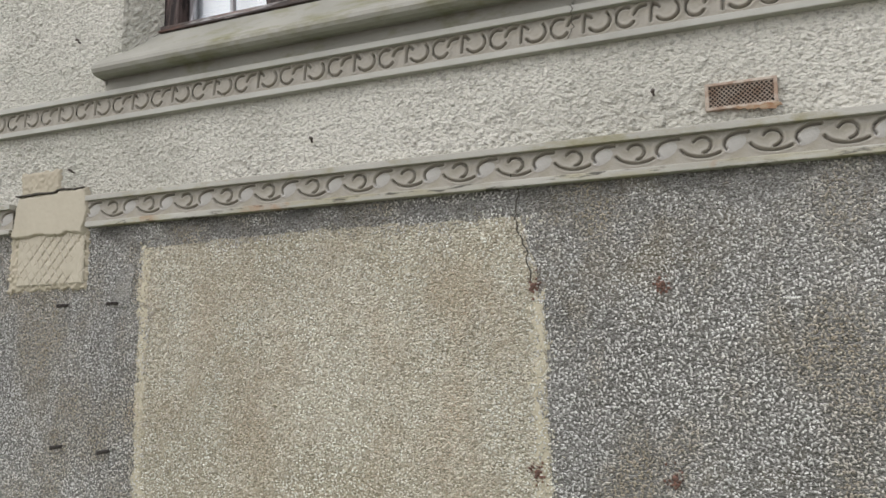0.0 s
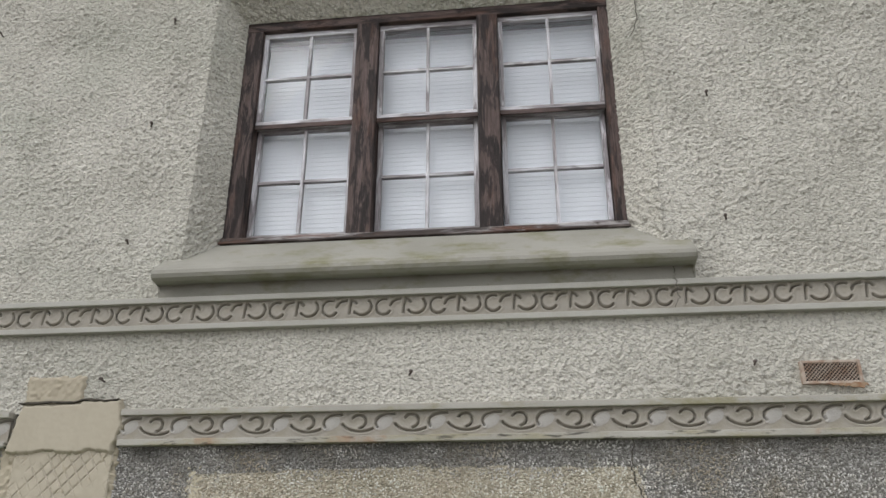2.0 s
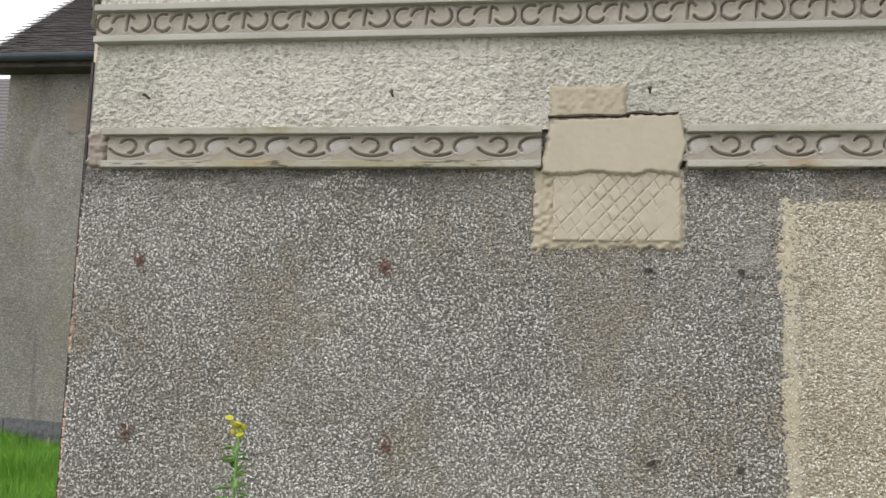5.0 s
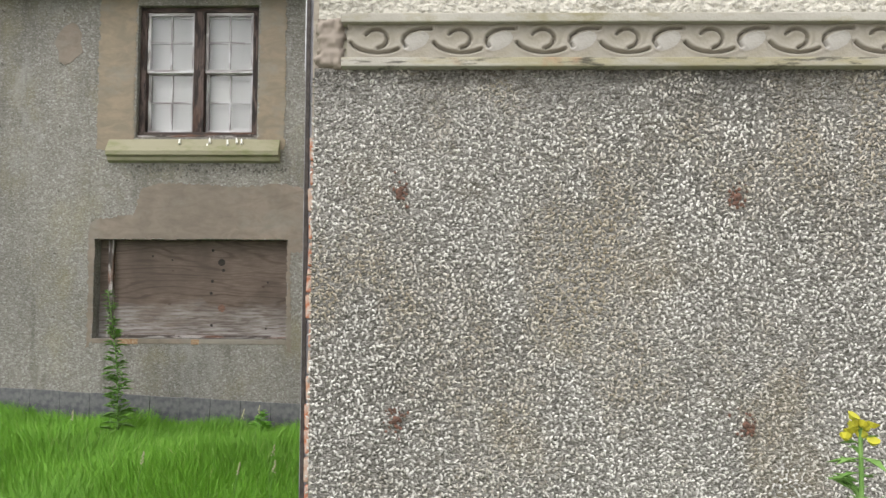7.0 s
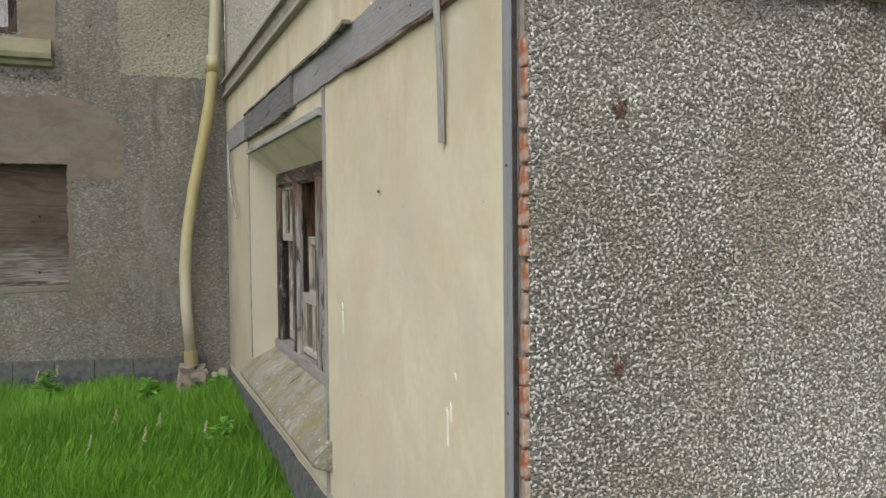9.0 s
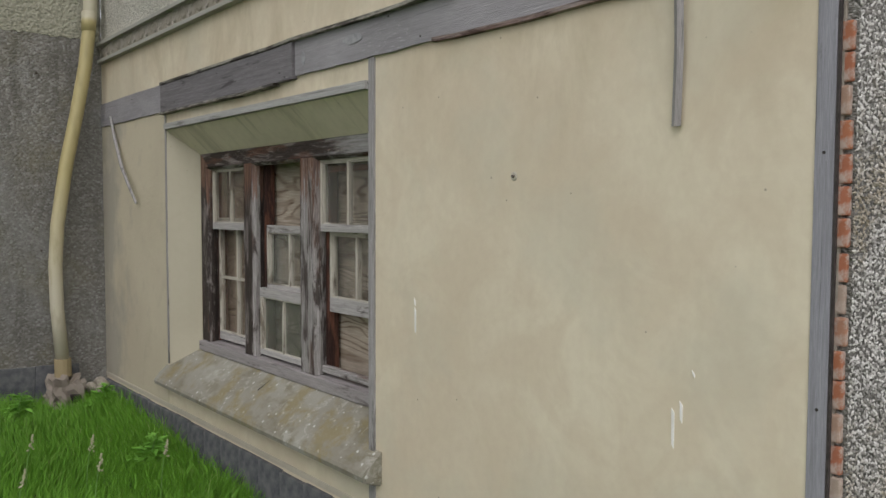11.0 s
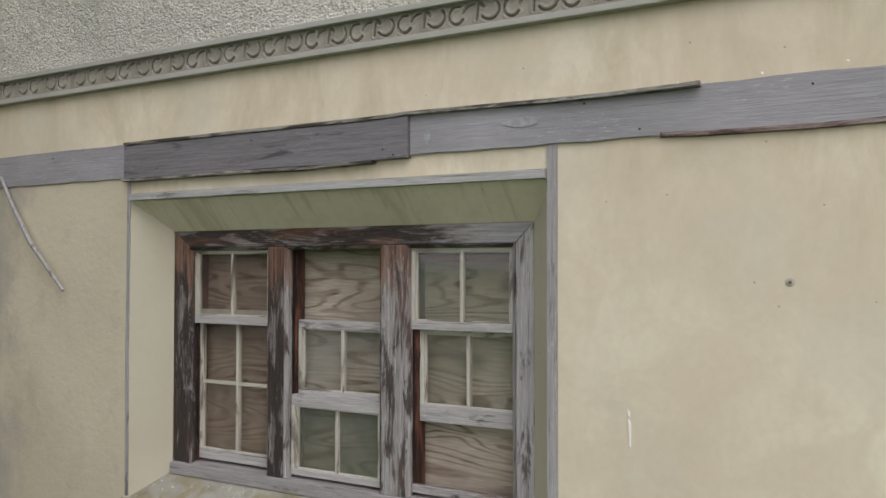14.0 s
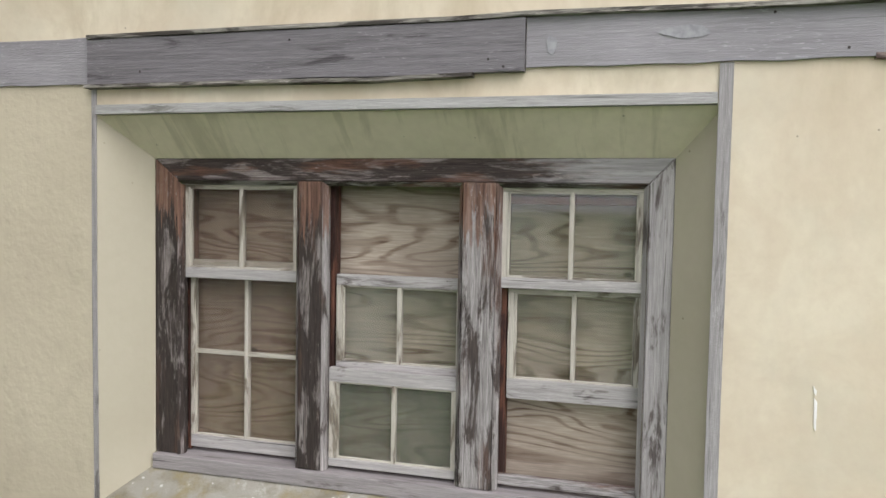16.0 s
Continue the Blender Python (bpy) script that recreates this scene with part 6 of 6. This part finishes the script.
for i in range(12):
    x, y = rng.uniform(-8.5, -5.6), rng.uniform(5.2, 7.3)
    if i < 2:
        x, y = (-5.62, 5.62) if i == 0 else (-5.95, 5.55)
    h = rng.uniform(0.26, 0.36)
    ob = thing("grass_seed_head", "pale seeding grass stalk in the lawn", "grass stalk", "seeding grass stalks", at=(x, y, ground_z(x, y)))
    part("stalk", tube(bmesh.new(), [(0, 0, 0), (0.01, 0, h * 0.6), (0.03, 0.01, h)], 0.0018, 4), M_STEM, ob)
    bm = bmesh.new()
    for k in range(16):
        f = k / 16
        c = Vector((0.03 + 0.012 * f + rng.uniform(-0.014, 0.014) * (1 - f), rng.uniform(-0.014, 0.014) * (1 - f), h - 0.03 + 0.085 * f))
        bmesh.ops.create_icosphere(bm, subdivisions=1, radius=0.0055, matrix=Matrix.Translation(c))
    part("seed_head", bm, M_SEED, ob)

# ---- grass ----
def grass_field(name, label, x0, x1, y0, y1, count, height, seed, lean=0.35):
    r = np.random.RandomState(seed)
    x, y = r.uniform(x0, x1, count), r.uniform(y0, y1, count)
    thin = np.clip(np.minimum((x + 12.5) / 2.5, (y - 2.2) / 2.2), 0, 1) if y1 > 7 else np.ones(count)
    ok = (r.rand(count) < thin) & ~((x > -5.17) & (y > 2.58)) & ~((y > 7.98) & (x > -9.6))
    x, y = x[ok], y[ok]
    n = x.size
    z = np.array([ground_z(a, b) for a, b in zip(x.tolist(), y.tolist())]) - 0.01
    clump = value_noise(x * 2.3, y * 2.3)
    h = height * r.uniform(0.55, 1.1, n) * (0.6 + 0.8 * clump)
    wind = 6.28 * value_noise(x * 0.8 + 4, y * 0.8)
    a = wind + r.normal(0, 1.3, n)
    dx, dy = np.cos(a), np.sin(a)
    b = lean * h * r.uniform(0.5, 1.8, n)
    w = r.uniform(0.0013, 0.003, n)
    turn = r.uniform(0, 6.28, n)
    px, py = np.cos(turn) * w, np.sin(turn) * w
    v = np.stack([np.stack([x - px, y - py, z], -1), np.stack([x + px, y + py, z], -1),
                  np.stack([x + dx * b * 0.35 + px * 0.8, y + dy * b * 0.35 + py * 0.8, z + h * 0.6], -1),
                  np.stack([x + dx * b * 0.35 - px * 0.8, y + dy * b * 0.35 - py * 0.8, z + h * 0.6], -1),
                  np.stack([x + dx * b, y + dy * b, z + h * 0.95], -1)], 1)
    base = 5 * np.arange(n)[:, None]
    faces = (base + np.array([[0, 1, 2, 3]])).tolist() + (base + np.array([[3, 2, 4]])).tolist()
    return tagged(new(name, raw(name, v.reshape(-1, 3).tolist(), faces, M_GRASS)), label, "grass", kind="stuff")


grass_field("grass", "long bright green grass in the corner by the walls", -12.5, -5.15, 2.2, 8.0, 260000, 0.165, 1)
grass_field("grass_lawn", "short green grass beside the added grey ground", -12.0, -5.4, 1.6, 4.2, 30000, 0.10, 2)

# ---- pieces ----
rng = random.Random(12)
course_h = 0.0755
BRICKS = [to_mesh("brick", box(bmesh.new(), 0, 0.07, 0, 0.045, 0, 0.067, 0.005), M_BRICK) for _ in range(1)]
part("corner_mortar", boxes((-5.126, -5.03, FRONT + 0.026, FRONT + 0.10, -0.2, 2.5)), M_MORTAR, wall_south)
for i in range(25):
    b = new("brick", BRICKS[0])
    b.parent = wall_south
    b.matrix_basis = pose(-5.130 + rng.uniform(-0.003, 0.006), FRONT + 0.004 + rng.uniform(0, 0.007), -0.03 + i * course_h + rng.uniform(-0.004, 0.004), 0, rng.uniform(-4, 4), rng.uniform(-5, 5))
me = to_mesh("plinth_brick", box(bmesh.new(), -0.02, 0.05, 0, 0.2245, 0, 0.215, 0.004), M_SLATE_DPC)
for i in range(23):
    b = new("plinth_brick", me)
    b.parent = wall_west
    b.matrix_basis = pose(SIDE - 0.004 + rng.uniform(-0.003, 0.003), 2.74 + i * 0.228, -0.09 + rng.uniform(-0.004, 0.004))
me = to_mesh("plinth_brick_wing", box(bmesh.new(), 0, 0.2955, -0.022, 0.05, 0, 0.26, 0.003), M_SLATE_DPC)
for i in range(14):
    x = -9.53 + i * 0.298
    b = new("plinth_brick", me)
    b.parent = wall_wing
    b.matrix_basis = pose(x, WING + rng.uniform(-0.003, 0.003), 0.01 + 0.048 * (-5.6 - x) * 0.9 + rng.uniform(-0.004, 0.004), 0, 2.6)
me = to_mesh("roof_slate", box(bmesh.new(), 0.002, 0.163, 0, 0.16, -0.005, 0.005, 0), M_SLATE)
gauge = 0.062
stuff_v, stuff_f = [], []
for r in range(73):
    for c in range(28):
        m = tilted @ pose(c * 0.165 + (0.08 if r % 2 else 0.0) - 0.05, r * gauge - 0.03, 0.024 + rng.uniform(-0.003, 0.003), -15, 0, rng.uniform(-0.4, 0.4))
        if c < 10 and r < 30:
            s = new("roof_slate", me)
            s.parent = roof_wing
            s.matrix_basis = m
        else:
            n = len(stuff_v)
            stuff_v += [tuple(m @ v.co) for v in me.vertices]
            stuff_f += [tuple(n + i for i in p.vertices) for p in me.polygons]
slates = new("slate_courses", raw("slate_courses", stuff_v, stuff_f, M_SLATE))
slates.parent = roof_wing
tagged(slates, "dark roof slates in courses", kind="stuff")
